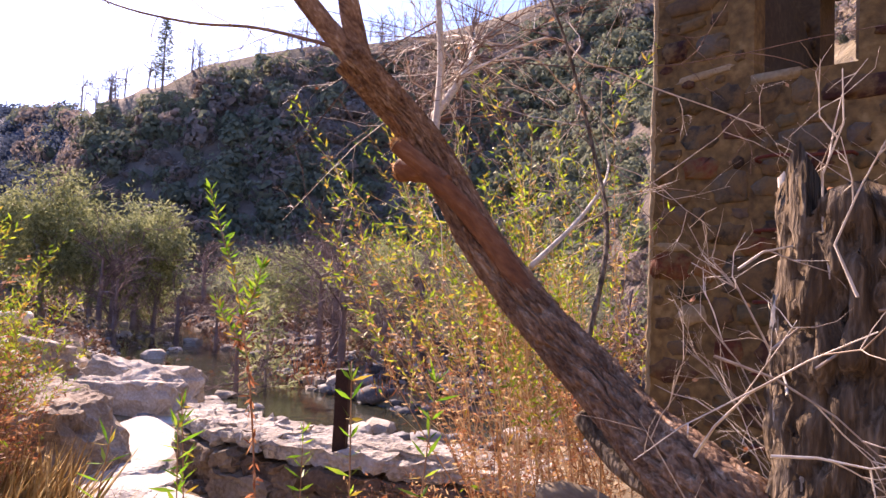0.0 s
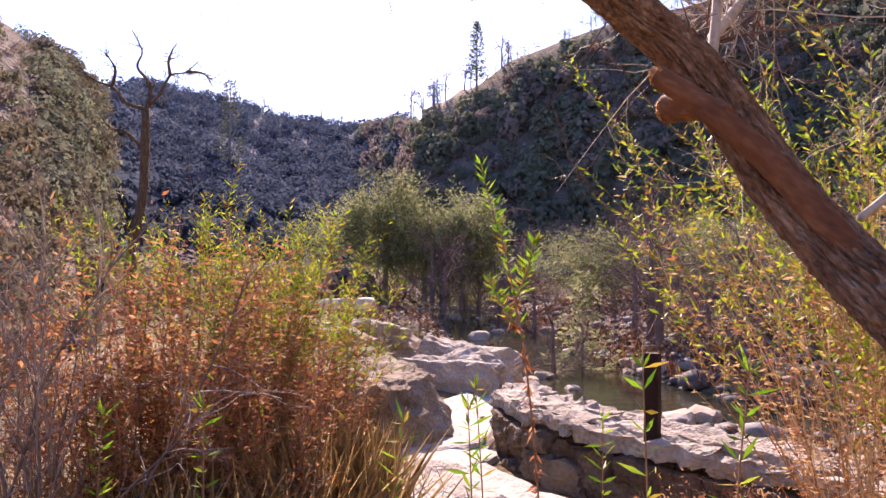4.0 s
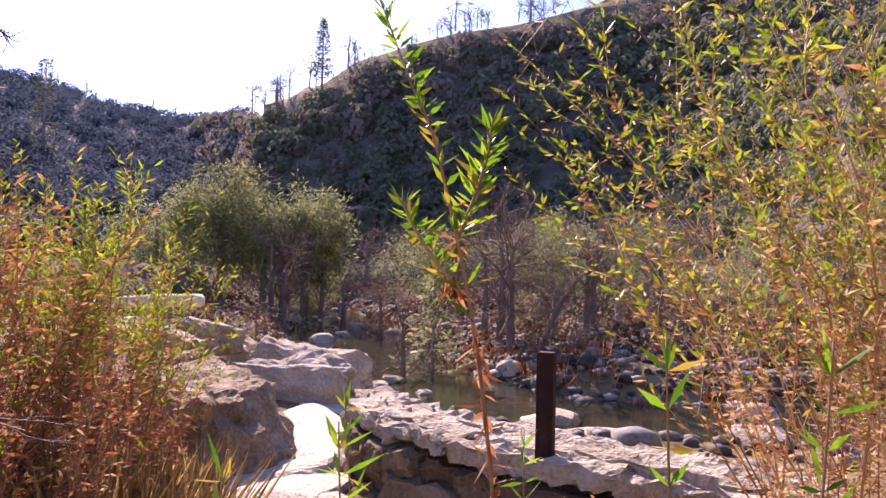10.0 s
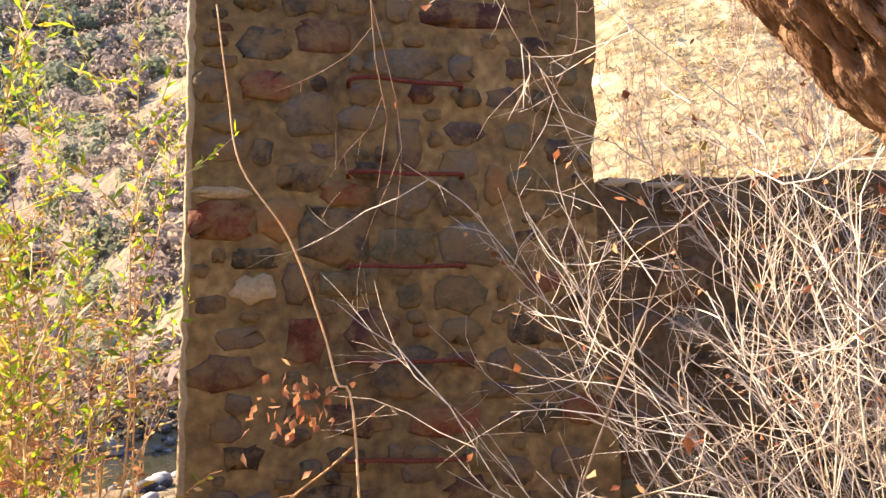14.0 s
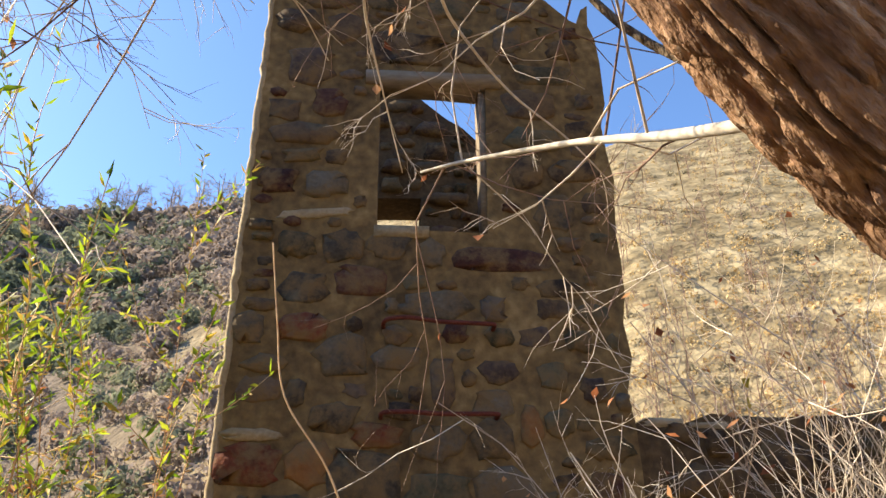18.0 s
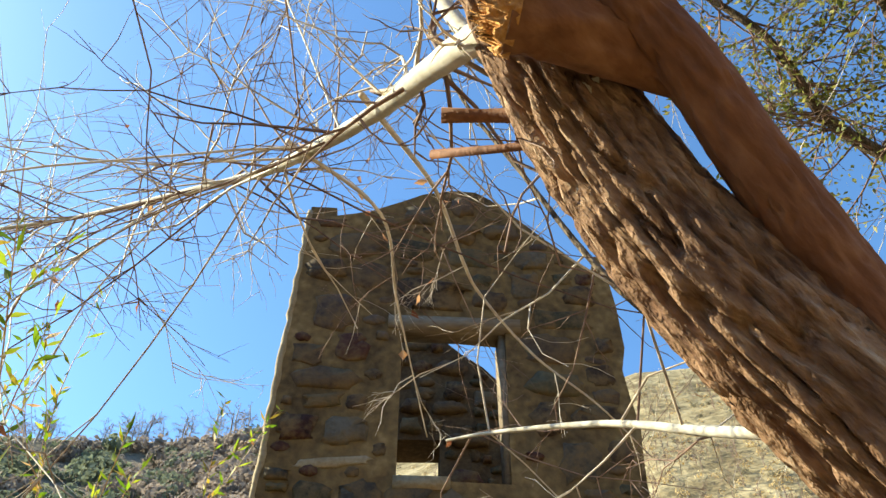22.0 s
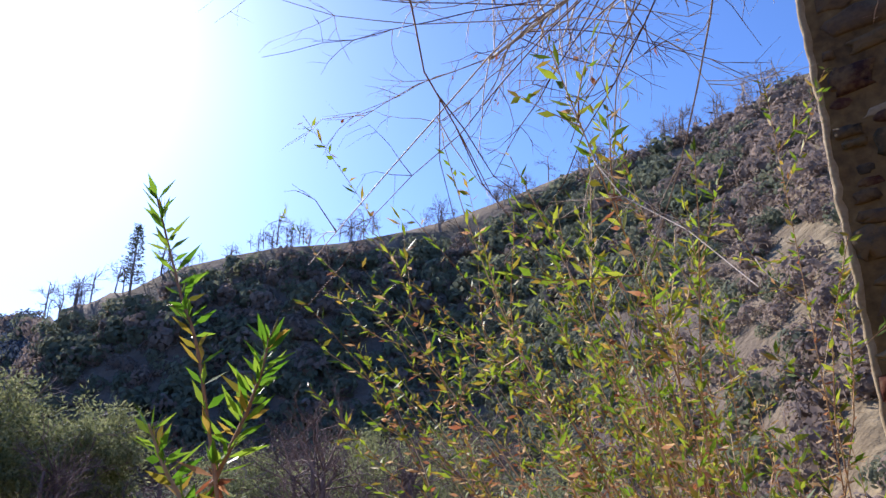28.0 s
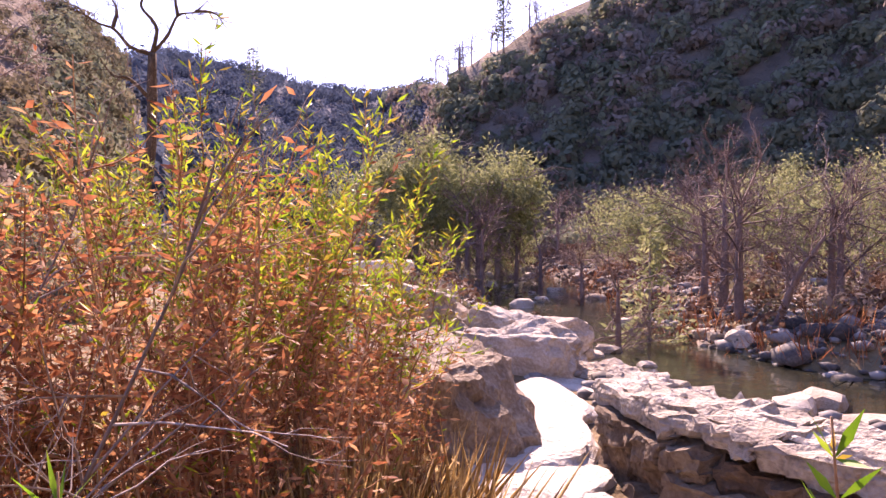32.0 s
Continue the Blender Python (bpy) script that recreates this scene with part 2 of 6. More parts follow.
def water_material():
    m = bpy.data.materials.new("creek_water")
    m.use_nodes = True
    nt = m.node_tree
    b = nt.nodes["Principled BSDF"]
    b.inputs["Base Color"].default_value = (0.035, 0.035, 0.022, 1)
    b.inputs["Roughness"].default_value = 0.06
    geo = nt.nodes.new("ShaderNodeNewGeometry")
    n = nt.nodes.new("ShaderNodeTexNoise")
    n.inputs["Scale"].default_value, n.inputs["Detail"].default_value = 3.5, 4
    nt.links.new(geo.outputs["Position"], n.inputs["Vector"])
    bp = nt.nodes.new("ShaderNodeBump")
    bp.inputs["Strength"].default_value, bp.inputs["Distance"].default_value = 0.35, 0.04
    nt.links.new(n.outputs[0], bp.inputs["Height"])
    nt.links.new(bp.outputs[0], b.inputs["Normal"])
    return m


M_WATER = water_material()


def hill_material():
    """Dry grass on the sunny slopes, dark litter and bare soil under the scrub, far up the valley forest with haze put
    into its blue colour.
    """
    m = bpy.data.materials.new("hillside")
    m.use_nodes = True
    nt = m.node_tree
    N, L = nt.nodes, nt.links
    b = N["Principled BSDF"]
    b.inputs["Roughness"].default_value = 0.95
    b.inputs["Specular IOR Level"].default_value = 0.1
    geo = N.new("ShaderNodeNewGeometry")
    cols = []
    # third ramp: distance haze put into a blue ground colour
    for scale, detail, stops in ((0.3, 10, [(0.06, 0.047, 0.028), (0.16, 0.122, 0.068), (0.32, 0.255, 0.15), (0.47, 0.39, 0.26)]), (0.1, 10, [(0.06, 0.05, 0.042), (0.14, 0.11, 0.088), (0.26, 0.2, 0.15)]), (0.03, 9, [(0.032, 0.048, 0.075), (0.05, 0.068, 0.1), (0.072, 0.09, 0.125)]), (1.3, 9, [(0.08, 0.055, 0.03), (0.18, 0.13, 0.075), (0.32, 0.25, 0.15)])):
        n = N.new("ShaderNodeTexNoise")
        n.inputs["Scale"].default_value, n.inputs["Detail"].default_value, n.inputs["Roughness"].default_value = scale, detail, 0.68
        L.new(geo.outputs["Position"], n.inputs["Vector"])
        r = N.new("ShaderNodeValToRGB")
        ramp_stops(r, stops)
        L.new(n.outputs[0], r.inputs[0])
        cols.append(r.outputs[0])
    att = N.new("ShaderNodeAttribute")
    att.attribute_name = "cover"
    sep = N.new("ShaderNodeSeparateColor")
    L.new(att.outputs["Color"], sep.inputs[0])
    last = cols[0]
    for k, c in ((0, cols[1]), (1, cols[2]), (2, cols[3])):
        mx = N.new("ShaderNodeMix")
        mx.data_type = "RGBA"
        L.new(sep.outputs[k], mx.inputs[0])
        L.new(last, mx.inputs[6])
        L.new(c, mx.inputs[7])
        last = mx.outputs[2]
    L.new(last, b.inputs["Base Color"])
    n = N.new("ShaderNodeTexNoise")
    n.inputs["Scale"].default_value, n.inputs["Detail"].default_value = 1.4, 12
    L.new(geo.outputs["Position"], n.inputs["Vector"])
    bp = N.new("ShaderNodeBump")
    bp.inputs["Strength"].default_value, bp.inputs["Distance"].default_value = 0.9, 0.5
    L.new(n.outputs[0], bp.inputs["Height"])
    L.new(bp.outputs[0], b.inputs["Normal"])
    return m


M_HILL = hill_material()


# ---- builders ----
class Geo:
    """Vertices and faces gathered for one mesh."""

    def __init__(self):
        self.v, self.f, self.q, self.n = [], [], [], 0
        self.thin = {}

    def add(self, verts, faces):
        verts = np.asarray(verts, float)
        self.v.append(verts)
        if isinstance(faces, np.ndarray):
            self.q.append(faces + self.n)
        else:
            self.f += [tuple(int(i) + self.n for i in f) for f in faces]
        self.n += len(verts)

    def tube(self, pts, radii, sides=5, cap=True, rough=0.0, rng=None):
        pts = np.asarray(pts, float)
        k = len(pts)
        radii = np.broadcast_to(np.asarray(radii, float), (k,))
        if not cap and not rough:
            self.thin.setdefault((k, sides), []).append((pts, radii))
            return
        tang = np.gradient(pts, axis=0)
        tang /= np.linalg.norm(tang, axis=1, keepdims=True) + 1e-9
        ref = np.array([0.3, 0.2, 0.93]) if abs(tang[0, 2]) < 0.85 else np.array([1.0, 0.1, 0.0])
        a = np.cross(tang, ref)
        a /= np.linalg.norm(a, axis=1, keepdims=True) + 1e-9
        b = np.cross(tang, a)
        ang = np.arange(sides) * 2 * math.pi / sides
        rr = radii[:, None] * np.ones((1, sides))
        if rough and rng is not None:
            rr = rr * (1 + rough * (rng.random((k, sides)) - 0.5) + rough * (rng.random((1, sides)) - 0.5))
        ring = pts[:, None, :] + rr[:, :, None] * (np.cos(ang)[None, :, None] * a[:, None, :] + np.sin(ang)[None, :, None] * b[:, None, :])
        idx = np.arange(k * sides).reshape(k, sides)
        nxt = np.roll(idx, -1, axis=1)
        if cap:
            self.f += [tuple((idx[0][::-1] + self.n).tolist()), tuple((idx[-1] + self.n).tolist())]
        self.add(ring.reshape(-1, 3), np.stack([idx[:-1], nxt[:-1], nxt[1:], idx[1:]], -1).reshape(-1, 4))

    def spin(self):
        """Turns the thin open tubes gathered so far into faces, all of one kind at once."""
        for (k, sides), rows in self.thin.items():
            P = np.stack([p for p, _ in rows])
            R = np.stack([r for _, r in rows])
            n = len(P)
            t = np.gradient(P, axis=1)
            t /= np.linalg.norm(t, axis=2, keepdims=True) + 1e-9
            ref = np.where(np.abs(t[:, :1, 2:]) < 0.85, np.array([0.3, 0.2, 0.93]), np.array([1.0, 0.1, 0.0]))
            a = np.cross(t, np.broadcast_to(ref, t.shape))
            a /= np.linalg.norm(a, axis=2, keepdims=True) + 1e-9
            b = np.cross(t, a)
            ang = np.arange(sides) * 2 * math.pi / sides
            ring = P[:, :, None] + R[:, :, None, None] * (np.cos(ang)[:, None] * a[:, :, None] + np.sin(ang)[:, None] * b[:, :, None])
            idx = np.arange(n * k * sides).reshape(n, k, sides)
            nxt = np.roll(idx, -1, axis=2)
            self.add(ring.reshape(-1, 3), np.stack([idx[:, :-1], nxt[:, :-1], nxt[:, 1:], idx[:, 1:]], -1).reshape(-1, 4))
        self.thin = {}

    def bark(self, pts, radii, sides=40, deep=0.12, grain=5.0, seed=0.0, torn=0.0, long=4.0):
        """A stem whose bark is split by long furrows that run with it; torn: an uneven top."""
        pts = np.asarray(pts, float)
        k = len(pts)
        radii = np.broadcast_to(np.asarray(radii, float), (k,))
        tang = np.gradient(pts, axis=0)
        tang /= np.linalg.norm(tang, axis=1, keepdims=True) + 1e-9
        ref = np.array([0.3, 0.9, 0.2])
        a = np.cross(tang, ref)
        a /= np.linalg.norm(a, axis=1, keepdims=True) + 1e-9
        b = np.cross(tang, a)
        run = np.concatenate([[0], np.cumsum(np.linalg.norm(np.diff(pts, axis=0), axis=1))])
        verts = []
        for i in range(k):
            for j in range(sides):
                t = 2 * math.pi * j / sides
                c, s = math.cos(t), math.sin(t)
                w = 0.25 * noise.noise(Vector((run[i] * 9, c, s + seed)))
                q = Vector((c * grain + w * 3, s * grain + w * 3, run[i] * grain * long + seed))
                plate = min(1.0, 5.5 * abs(noise.noise(q))) + 0.3 * noise.noise(q * 2.6) + 0.2 * noise.noise(q * 6.1)
                r = radii[i] * (1 + deep * (plate - 0.7) + 0.35 * deep * noise.noise(Vector((c * 1.2, s * 1.2, run[i] * 6 + seed))))
                p = pts[i] + r * (c * a[i] + s * b[i])
                if torn and i > k - 6:
                    p = p + tang[i] * torn * (i - k + 6) / 5 * (noise.noise(Vector((c * 3, s * 3, seed))) + 0.3 * noise.noise(Vector((c * 9, s * 9, seed))))
                verts.append(p)
        idx = np.arange(k * sides).reshape(k, sides)
        nxt = np.roll(idx, -1, axis=1)
        faces = np.stack([idx[:-1], nxt[:-1], nxt[1:], idx[1:]], -1).reshape(-1, 4).tolist()
        faces += [idx[0][::-1].tolist(), idx[-1].tolist()]
        self.add(verts, faces)

    def frayed(self, p, d, r, long, seed, sides=30, rings=9):
        """A torn end: a cap pulled out into splinters."""
        d = unit(d)
        a = unit(np.cross(d, [0.2, 0.3, 0.9]))
        b = np.cross(d, a)
        verts = []
        for i in range(rings):
            f = 1 - i / (rings - 1)
            for j in range(sides):
                t = 2 * math.pi * j / sides
                c, s = math.cos(t) * f, math.sin(t) * f
                h = noise.noise(Vector((c * 7, s * 7, seed))) + 0.8 * noise.noise(Vector((c * 17, s * 17, seed + 5)))
                out = r * 0.5 * (1 - f * f) + long * h * min(1.0, 3 * (1 - f)) - 0.006 * (i == 0)
                flare = r * (1.06 + 0.12 * noise.noise(Vector((c * 4, s * 4, seed + 9))))
                verts.append(np.asarray(p) + flare * (c * a + s * b) + d * out)
        idx = np.arange(rings * sides).reshape(rings, sides)
        nxt = np.roll(idx, -1, axis=1)
        self.add(verts, np.stack([idx[:-1], nxt[:-1], nxt[1:], idx[1:]], -1).reshape(-1, 4).tolist())

    def leaves(self, pos, way, length, width, rng, droop=0.0):
        """Pointed leaves of two triangles each, folded a little along the middle."""
        pos, way = np.asarray(pos, float).reshape(-1, 3), np.asarray(way, float).reshape(-1, 3)
        n = len(pos)
        if not n:
            return
        way = way + rng.normal(0, 0.25, (n, 3))
        way[:, 2] -= droop
        way /= np.linalg.norm(way, axis=1, keepdims=True) + 1e-9
        side = np.cross(way, rng.normal(0, 1, (n, 3)))
        side /= np.linalg.norm(side, axis=1, keepdims=True) + 1e-9
        up = np.cross(side, way)
        ln = length * (0.55 + 0.9 * rng.random((n, 1)))
        wd = width * (0.6 + 0.8 * rng.random((n, 1)))
        mid = pos + way * ln * 0.45
        vs = np.stack([pos, mid + side * wd / 2 + up * wd * 0.25, pos + way * ln + up * ln * 0.08, mid - side * wd / 2 + up * wd * 0.25], 1).reshape(-1, 3)
        i = np.arange(n) * 4
        fs = np.concatenate([np.stack([i, i + 1, i + 2], 1), np.stack([i, i + 2, i + 3], 1)])
        self.add(vs, fs)

    def mesh(self, name, mat, smooth=False):
        me = bpy.data.meshes.new(name)
        self.spin()
        if self.n:
            blocks = self.q + [np.array([f]) for f in self.f]
            ends = np.concatenate([np.full(len(b), b.shape[1]) for b in blocks])
            corners = np.concatenate([b.ravel() for b in blocks])
            me.vertices.add(self.n)
            me.vertices.foreach_set("co", np.concatenate(self.v).ravel())
            me.loops.add(len(corners))
            me.loops.foreach_set("vertex_index", corners.astype(np.int32))
            me.polygons.add(len(ends))
            me.polygons.foreach_set("loop_start", np.concatenate([[0], np.cumsum(ends)[:-1]]).astype(np.int32))
            me.update(calc_edges=True)
            me.validate()
        if mat is not None:
            me.materials.append(mat)
        if smooth:
            me.polygons.foreach_set("use_smooth", np.full(len(me.polygons), smooth))
        return me


def empty(name, x, y, z):
    ob = new(name)
    ob.location = (x, y, z)
    ob.empty_display_size = 0.1
    return ob


def place(name, geo, mat, parent=None, label="", smooth=False):
    """One mesh object in world coordinates, under its thing if one is given."""
    ob = new(name, geo.mesh(name, mat, smooth) if isinstance(geo, Geo) else geo)
    if parent is not None:
        ob.parent = parent
        ob.matrix_parent_inverse = Matrix.Translation(parent.matrix_basis.translation).inverted() if parent.parent is None else Matrix.Identity(4)
    if label:
        ob["label"] = label
    return ob


def spline(pts, n):
    """A smooth line through the points."""
    P = np.asarray(pts, float)
    P = np.vstack([2 * P[0] - P[1], P, 2 * P[-1] - P[-2]])
    out = []
    for i in range(1, len(P) - 2):
        a, b, c, d = P[i - 1:i + 3]
        for k in np.linspace(0, 1, n, endpoint=False):
            out.append(0.5 * (2 * b + (c - a) * k + (2 * a - 5 * b + 4 * c - d) * k * k + (3 * b - a - 3 * c + d) * k ** 3))
    out.append(P[-2])
    return np.array(out)


def unit(v):
    v = np.asarray(v, float)
    return v / (np.linalg.norm(v) + 1e-9)


def twig(geo, p, way, length, r, depth, rng, wild=0.3, droop=0.0, kids=3, sides=4, tips=None, spread=0.9):
    """A bent twig with side twigs; tips gathers places and directions for leaves."""
    k = 5 if length > 0.25 else 4
    pts, d = [np.asarray(p, float)], unit(way)
    for i in range(k - 1):
        d = unit(d + rng.normal(0, wild, 3) * 0.6 + np.array([0, 0, -droop]))
        pts.append(pts[-1] + d * length / (k - 1))
    pts = np.array(pts)
    geo.tube(pts, np.linspace(r, r * 0.35, k), sides, cap=False)
    if tips is not None and depth <= 1:
        for i in range(1, k):
            tips.append((pts[i], unit(pts[i] - pts[i - 1])))
    if depth > 0:
        for _ in range(kids):
            f = rng.uniform(0.25, 0.95)
            i = min(int(f * (k - 1)), k - 2)
            q = pts[i] + (pts[i + 1] - pts[i]) * (f * (k - 1) - i)
            dd = unit(unit(pts[i + 1] - pts[i]) + rng.normal(0, spread, 3) * 0.7)
            twig(geo, q, dd, length * rng.uniform(0.35, 0.65), r * 0.55, depth - 1, rng, wild, droop, kids, sides, tips, spread)


# ---- ground ----
CX, CY = -0.6, 0.3
AZ = [-180, -120, -90, -60, -38, -30, -21, -8, 13, 18, 24, 32, 43, 47, 52, 57, 60.5, 65, 68, 72.5, 75, 77.4, 80, 86, 91.5, 94, 96.5, 99, 103, 107, 115, 130, 150, 180]
EL = [12, 16, 24, 30, 31.6, 32.8, 33.6, 32.5, 29.6, 28, 26.8, 25.3, 21.8, 21.2, 20.1, 19.4, 18.5, 16.6, 14.9, 12.6, 11.4, 11.2, 11.3, 12.3, 13.3, 13.4, 12.2, 14.6, 16.6, 17.4, 18.5, 16, 13, 12]
RR = [120, 120, 110, 100, 95, 95, 95, 110, 135, 140, 140, 140, 140, 138, 138, 138, 138, 136, 138, 150, 330, 420, 420, 420, 420, 400, 66, 62, 58, 54, 50, 60, 90, 120]
FT = [14, 14, 14, 16, 17, 17, 17, 19, 24, 30, 40, 58, 76, 78, 80, 82, 84, 87, 90, 98, 110, 120, 120, 120, 115, 105, 30, 19, 15, 13, 12, 13, 14, 14]
RIVER = spline([(-120, 40), (-60, 22), (-35, 14.5), (-22, 10.6), (-14.5, 7.6), (-9.8, 7.4), (-7.4, 9.2), (-4, 12.5), (3, 16), (14, 18), (40, 20)], 8)


def river_gap(x, y):
    d = RIVER[None, :, :2] - np.stack([x, y], -1)[:, None, :]
    return np.sqrt((d ** 2).sum(-1).min(1))


def lumps(x, y, s, seed):
    r = np.random.default_rng(seed)
    out = 0
    for i in range(10):
        a, ph, f = r.uniform(0, 2 * math.pi), r.uniform(0, 6.3), r.uniform(0.6, 2.2) / s
        out = out + np.sin((x * math.cos(a) + y * math.sin(a)) * f + ph) / (0.6 + f * s)
    return out / 6


def smooth01(t):
    t = np.clip(t, 0, 1)
    return t * t * (3 - 2 * t)


def ground_z(x, y, fine=True):
    x, y = np.atleast_1d(np.asarray(x, float)), np.atleast_1d(np.asarray(y, float))
    dx, dy = x - CX, y - CY
    r = np.hypot(dx, dy)
    az = np.degrees(np.arctan2(-dx, dy))
    el, ridge, foot = np.interp(az, AZ, EL), np.interp(az, AZ, RR), np.interp(az, AZ, FT)
    top = 2.1 + ridge * np.tan(np.radians(el))
    s = (r - foot) / (ridge - foot)
    low = 0.47 + 0.05 * lumps(x, y, 1.2, 3) * (r > 0.5)
    gap = river_gap(x, y)
    low = low + 0.012 * np.maximum(gap - 4, 0) * (r > 9)
    low = low - 1.15 * (1 - smooth01((gap - 1.0) / 2.4)) * smooth01((r - 5.5) / 2.5)
    t = np.clip(s, 0, 1)
    hill = (top - low) * (0.86 * t + 0.14 * t * t)
    if fine:
        w = np.sin(np.clip(s, 0, 1) * math.pi) * (s > 0)
        hill = hill + w * (0.035 * ridge * lumps(x, y, ridge * 0.16, 7) + 0.012 * ridge * lumps(x, y, ridge * 0.05, 9))
        hill = np.minimum(hill, np.maximum(s, 0) * 1e3)
    z = low + np.where(s > 0, hill, 0)
    z = np.where(s > 1, top - (r - ridge) * 0.12, z)
    return z


def gz(x, y):
    return float(ground_z(x, y)[0])


def make_ground():
    az = np.radians(np.concatenate([np.arange(-180, -45, 5), np.arange(-45, 120, 0.75), np.arange(120, 180, 5)]))
    rad = np.concatenate([[0.25, 0.6, 1.0, 1.5], np.arange(2, 20, 0.4), np.geomspace(20, 460, 78), [600, 900, 1600, 3000]])
    A, R = np.meshgrid(az, rad)
    X, Y = CX - np.sin(A) * R, CY + np.cos(A) * R
    Z = ground_z(X.ravel(), Y.ravel())
    na, nr = len(az), len(rad)
    verts = np.stack([X.ravel(), Y.ravel(), Z], -1)
    verts = np.vstack([verts, [[CX, CY, 0.47]]])
    idx = np.arange(na * nr).reshape(nr, na)
    nx = np.roll(idx, -1, axis=1)
    faces = np.stack([idx[:-1], nx[:-1], nx[1:], idx[1:]], -1).reshape(-1, 4).tolist()
    faces += [(na * nr, int(nx[0, i]), int(idx[0, i])) for i in range(na)]
    g = Geo()
    g.add(verts, faces)
    me = g.mesh("ground", M_HILL, True)
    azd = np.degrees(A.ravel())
    # where the ground takes the blue that holds the haze
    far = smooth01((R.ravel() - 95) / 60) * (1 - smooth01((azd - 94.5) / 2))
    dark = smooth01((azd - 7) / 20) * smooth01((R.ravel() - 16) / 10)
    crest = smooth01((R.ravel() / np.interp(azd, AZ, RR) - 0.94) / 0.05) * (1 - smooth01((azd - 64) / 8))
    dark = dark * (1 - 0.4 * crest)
    near = 1 - smooth01((R.ravel() - 9) / 8)
    col = np.ones((na * nr + 1, 4))
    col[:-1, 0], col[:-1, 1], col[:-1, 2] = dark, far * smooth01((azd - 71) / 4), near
    col[-1] = (0, 0, 1, 1)
    att = me.color_attributes.new("cover", "FLOAT_COLOR", "POINT")
    att.data.foreach_set("color", col.ravel())
    ob = new("ground", me)
    return tagged(ob, "dry sandy valley floor rising into scrub-covered hillsides", "ground", kind="structure")


make_ground()


def make_water():
    g = Geo()
    P = RIVER
    tang = np.gradient(P, axis=0)
    tang /= np.linalg.norm(tang, axis=1, keepdims=True)
    nrm = np.stack([-tang[:, 1], tang[:, 0]], -1)
    k = len(P)
    rows = []
    for o in (-3.2, -1.2, 1.2, 3.2):
        q = P + nrm * o
        rows.append(np.stack([q[:, 0], q[:, 1], np.full(k, -0.1)], -1))
    verts = np.concatenate(rows)
    faces = []
    for j in range(3):
        for i in range(k - 1):
            faces.append((j * k + i, j * k + i + 1, (j + 1) * k + i + 1, (j + 1) * k + i))
    g.add(verts, faces)
    return tagged(place("water", g, M_WATER), "dark still creek water between rocky banks", "water", kind="structure")


make_water()


# ---- the ruin ----
TX0, TX1, TY, TD = -1.34, 0.14, 3.157, 0.13
ruin = tagged(empty("stone_ruin", -0.6, 3.3, 0.4), "roofless rubble-stone gable tower with an empty window", "ruin")


def wall_core(outline, holes, y0, y1, name, label="", edge=0.02, mat=M_MORTAR):
    """An upright slab of masonry, from outlines in x and z, with its openings through it."""
    bm = bmesh.new()
    edges = []
    for loop in [outline] + holes:
        vs = [bm.verts.new((x, y0, z)) for x, z in loop]
        edges += [bm.edges.new((vs[i], vs[(i + 1) % len(vs)])) for i in range(len(vs))]
    bmesh.ops.triangle_fill(bm, use_beauty=True, edges=edges)
    ret = bmesh.ops.extrude_face_region(bm, geom=bm.faces[:])
    bmesh.ops.translate(bm, vec=(0, y1 - y0, 0), verts=[e for e in ret["geom"] if isinstance(e, bmesh.types.BMVert)])
    bmesh.ops.recalc_face_normals(bm, faces=bm.faces[:])
    me = bpy.data.meshes.new(name)
    bm.to_mesh(me)
    bm.free()
    me.materials.append(mat)
    return place(name, me, None, ruin, label)


def ragged(a, b, step, amp, rng):
    """Points from a towards b, with an uneven line."""
    a, b = np.array(a), np.array(b)
    n = max(2, int(np.linalg.norm(b - a) / step))
    out = []
    for i in range(n):
        p = a + (b - a) * i / n
        if i:
            p = p + rng.normal(0, amp, 2)
        out.append(tuple(p))
    return out


rw = np.random.default_rng(11)
gable = [(TX0, 0.2), (TX1 + 0.1, 0.2)]
gable += ragged((TX1 + 0.1, 0.2), (TX1 - 0.02, 2.62), 0.16, 0.012, rw)[1:] + ragged((TX1 - 0.02, 2.62), (0.165, 4.2), 0.13, 0.012, rw)
gable += [(0.17, 4.3), (0.16, 4.44), (0.135, 4.52), (0.145, 4.65), (0.11, 4.62), (0.085, 4.53), (0.05, 4.55), (-0.06, 4.67), (-0.14, 4.75), (-0.22, 4.84), (-0.31, 4.94), (-0.4, 5.03), (-0.48, 5.085), (-0.6, 5.09), (-0.76, 5.05), (-0.9, 4.97), (-1.04, 4.895), (-1.13, 4.87), (-1.21, 4.85), (-1.215, 4.91), (-1.35, 4.91)]
gable += ragged((-1.355, 4.9), (TX0, 0.2), 0.1, 0.006, rw)[1:]
WIN = [(-0.83, 3.4), (-0.385, 3.39), (-0.37, 4.13), (-0.835, 4.16)]
front = wall_core(gable, [WIN], TY, TY + TD, "front_wall", "ochre mortar gable wall with set stones")
back_outline = [(TX0, 0.2), (TX1, 0.2), (0.12, 4.45), (-0.02, 4.7), (-0.1, 4.78), (-0.18, 4.86), (-0.3, 4.99), (-0.42, 5.07), (-0.52, 5.16), (-0.65, 5.28), (-0.8, 5.34), (-1.0, 5.2), (-1.2, 4.9), (TX0, 4.6)]
back = wall_core(back_outline, [[(-1.0, 3.55), (-0.59, 3.56), (-0.585, 4.42), (-1.0, 4.41)]], 4.65, 4.95, "back_wall", "", mat=M_MORTAR_SHADED)
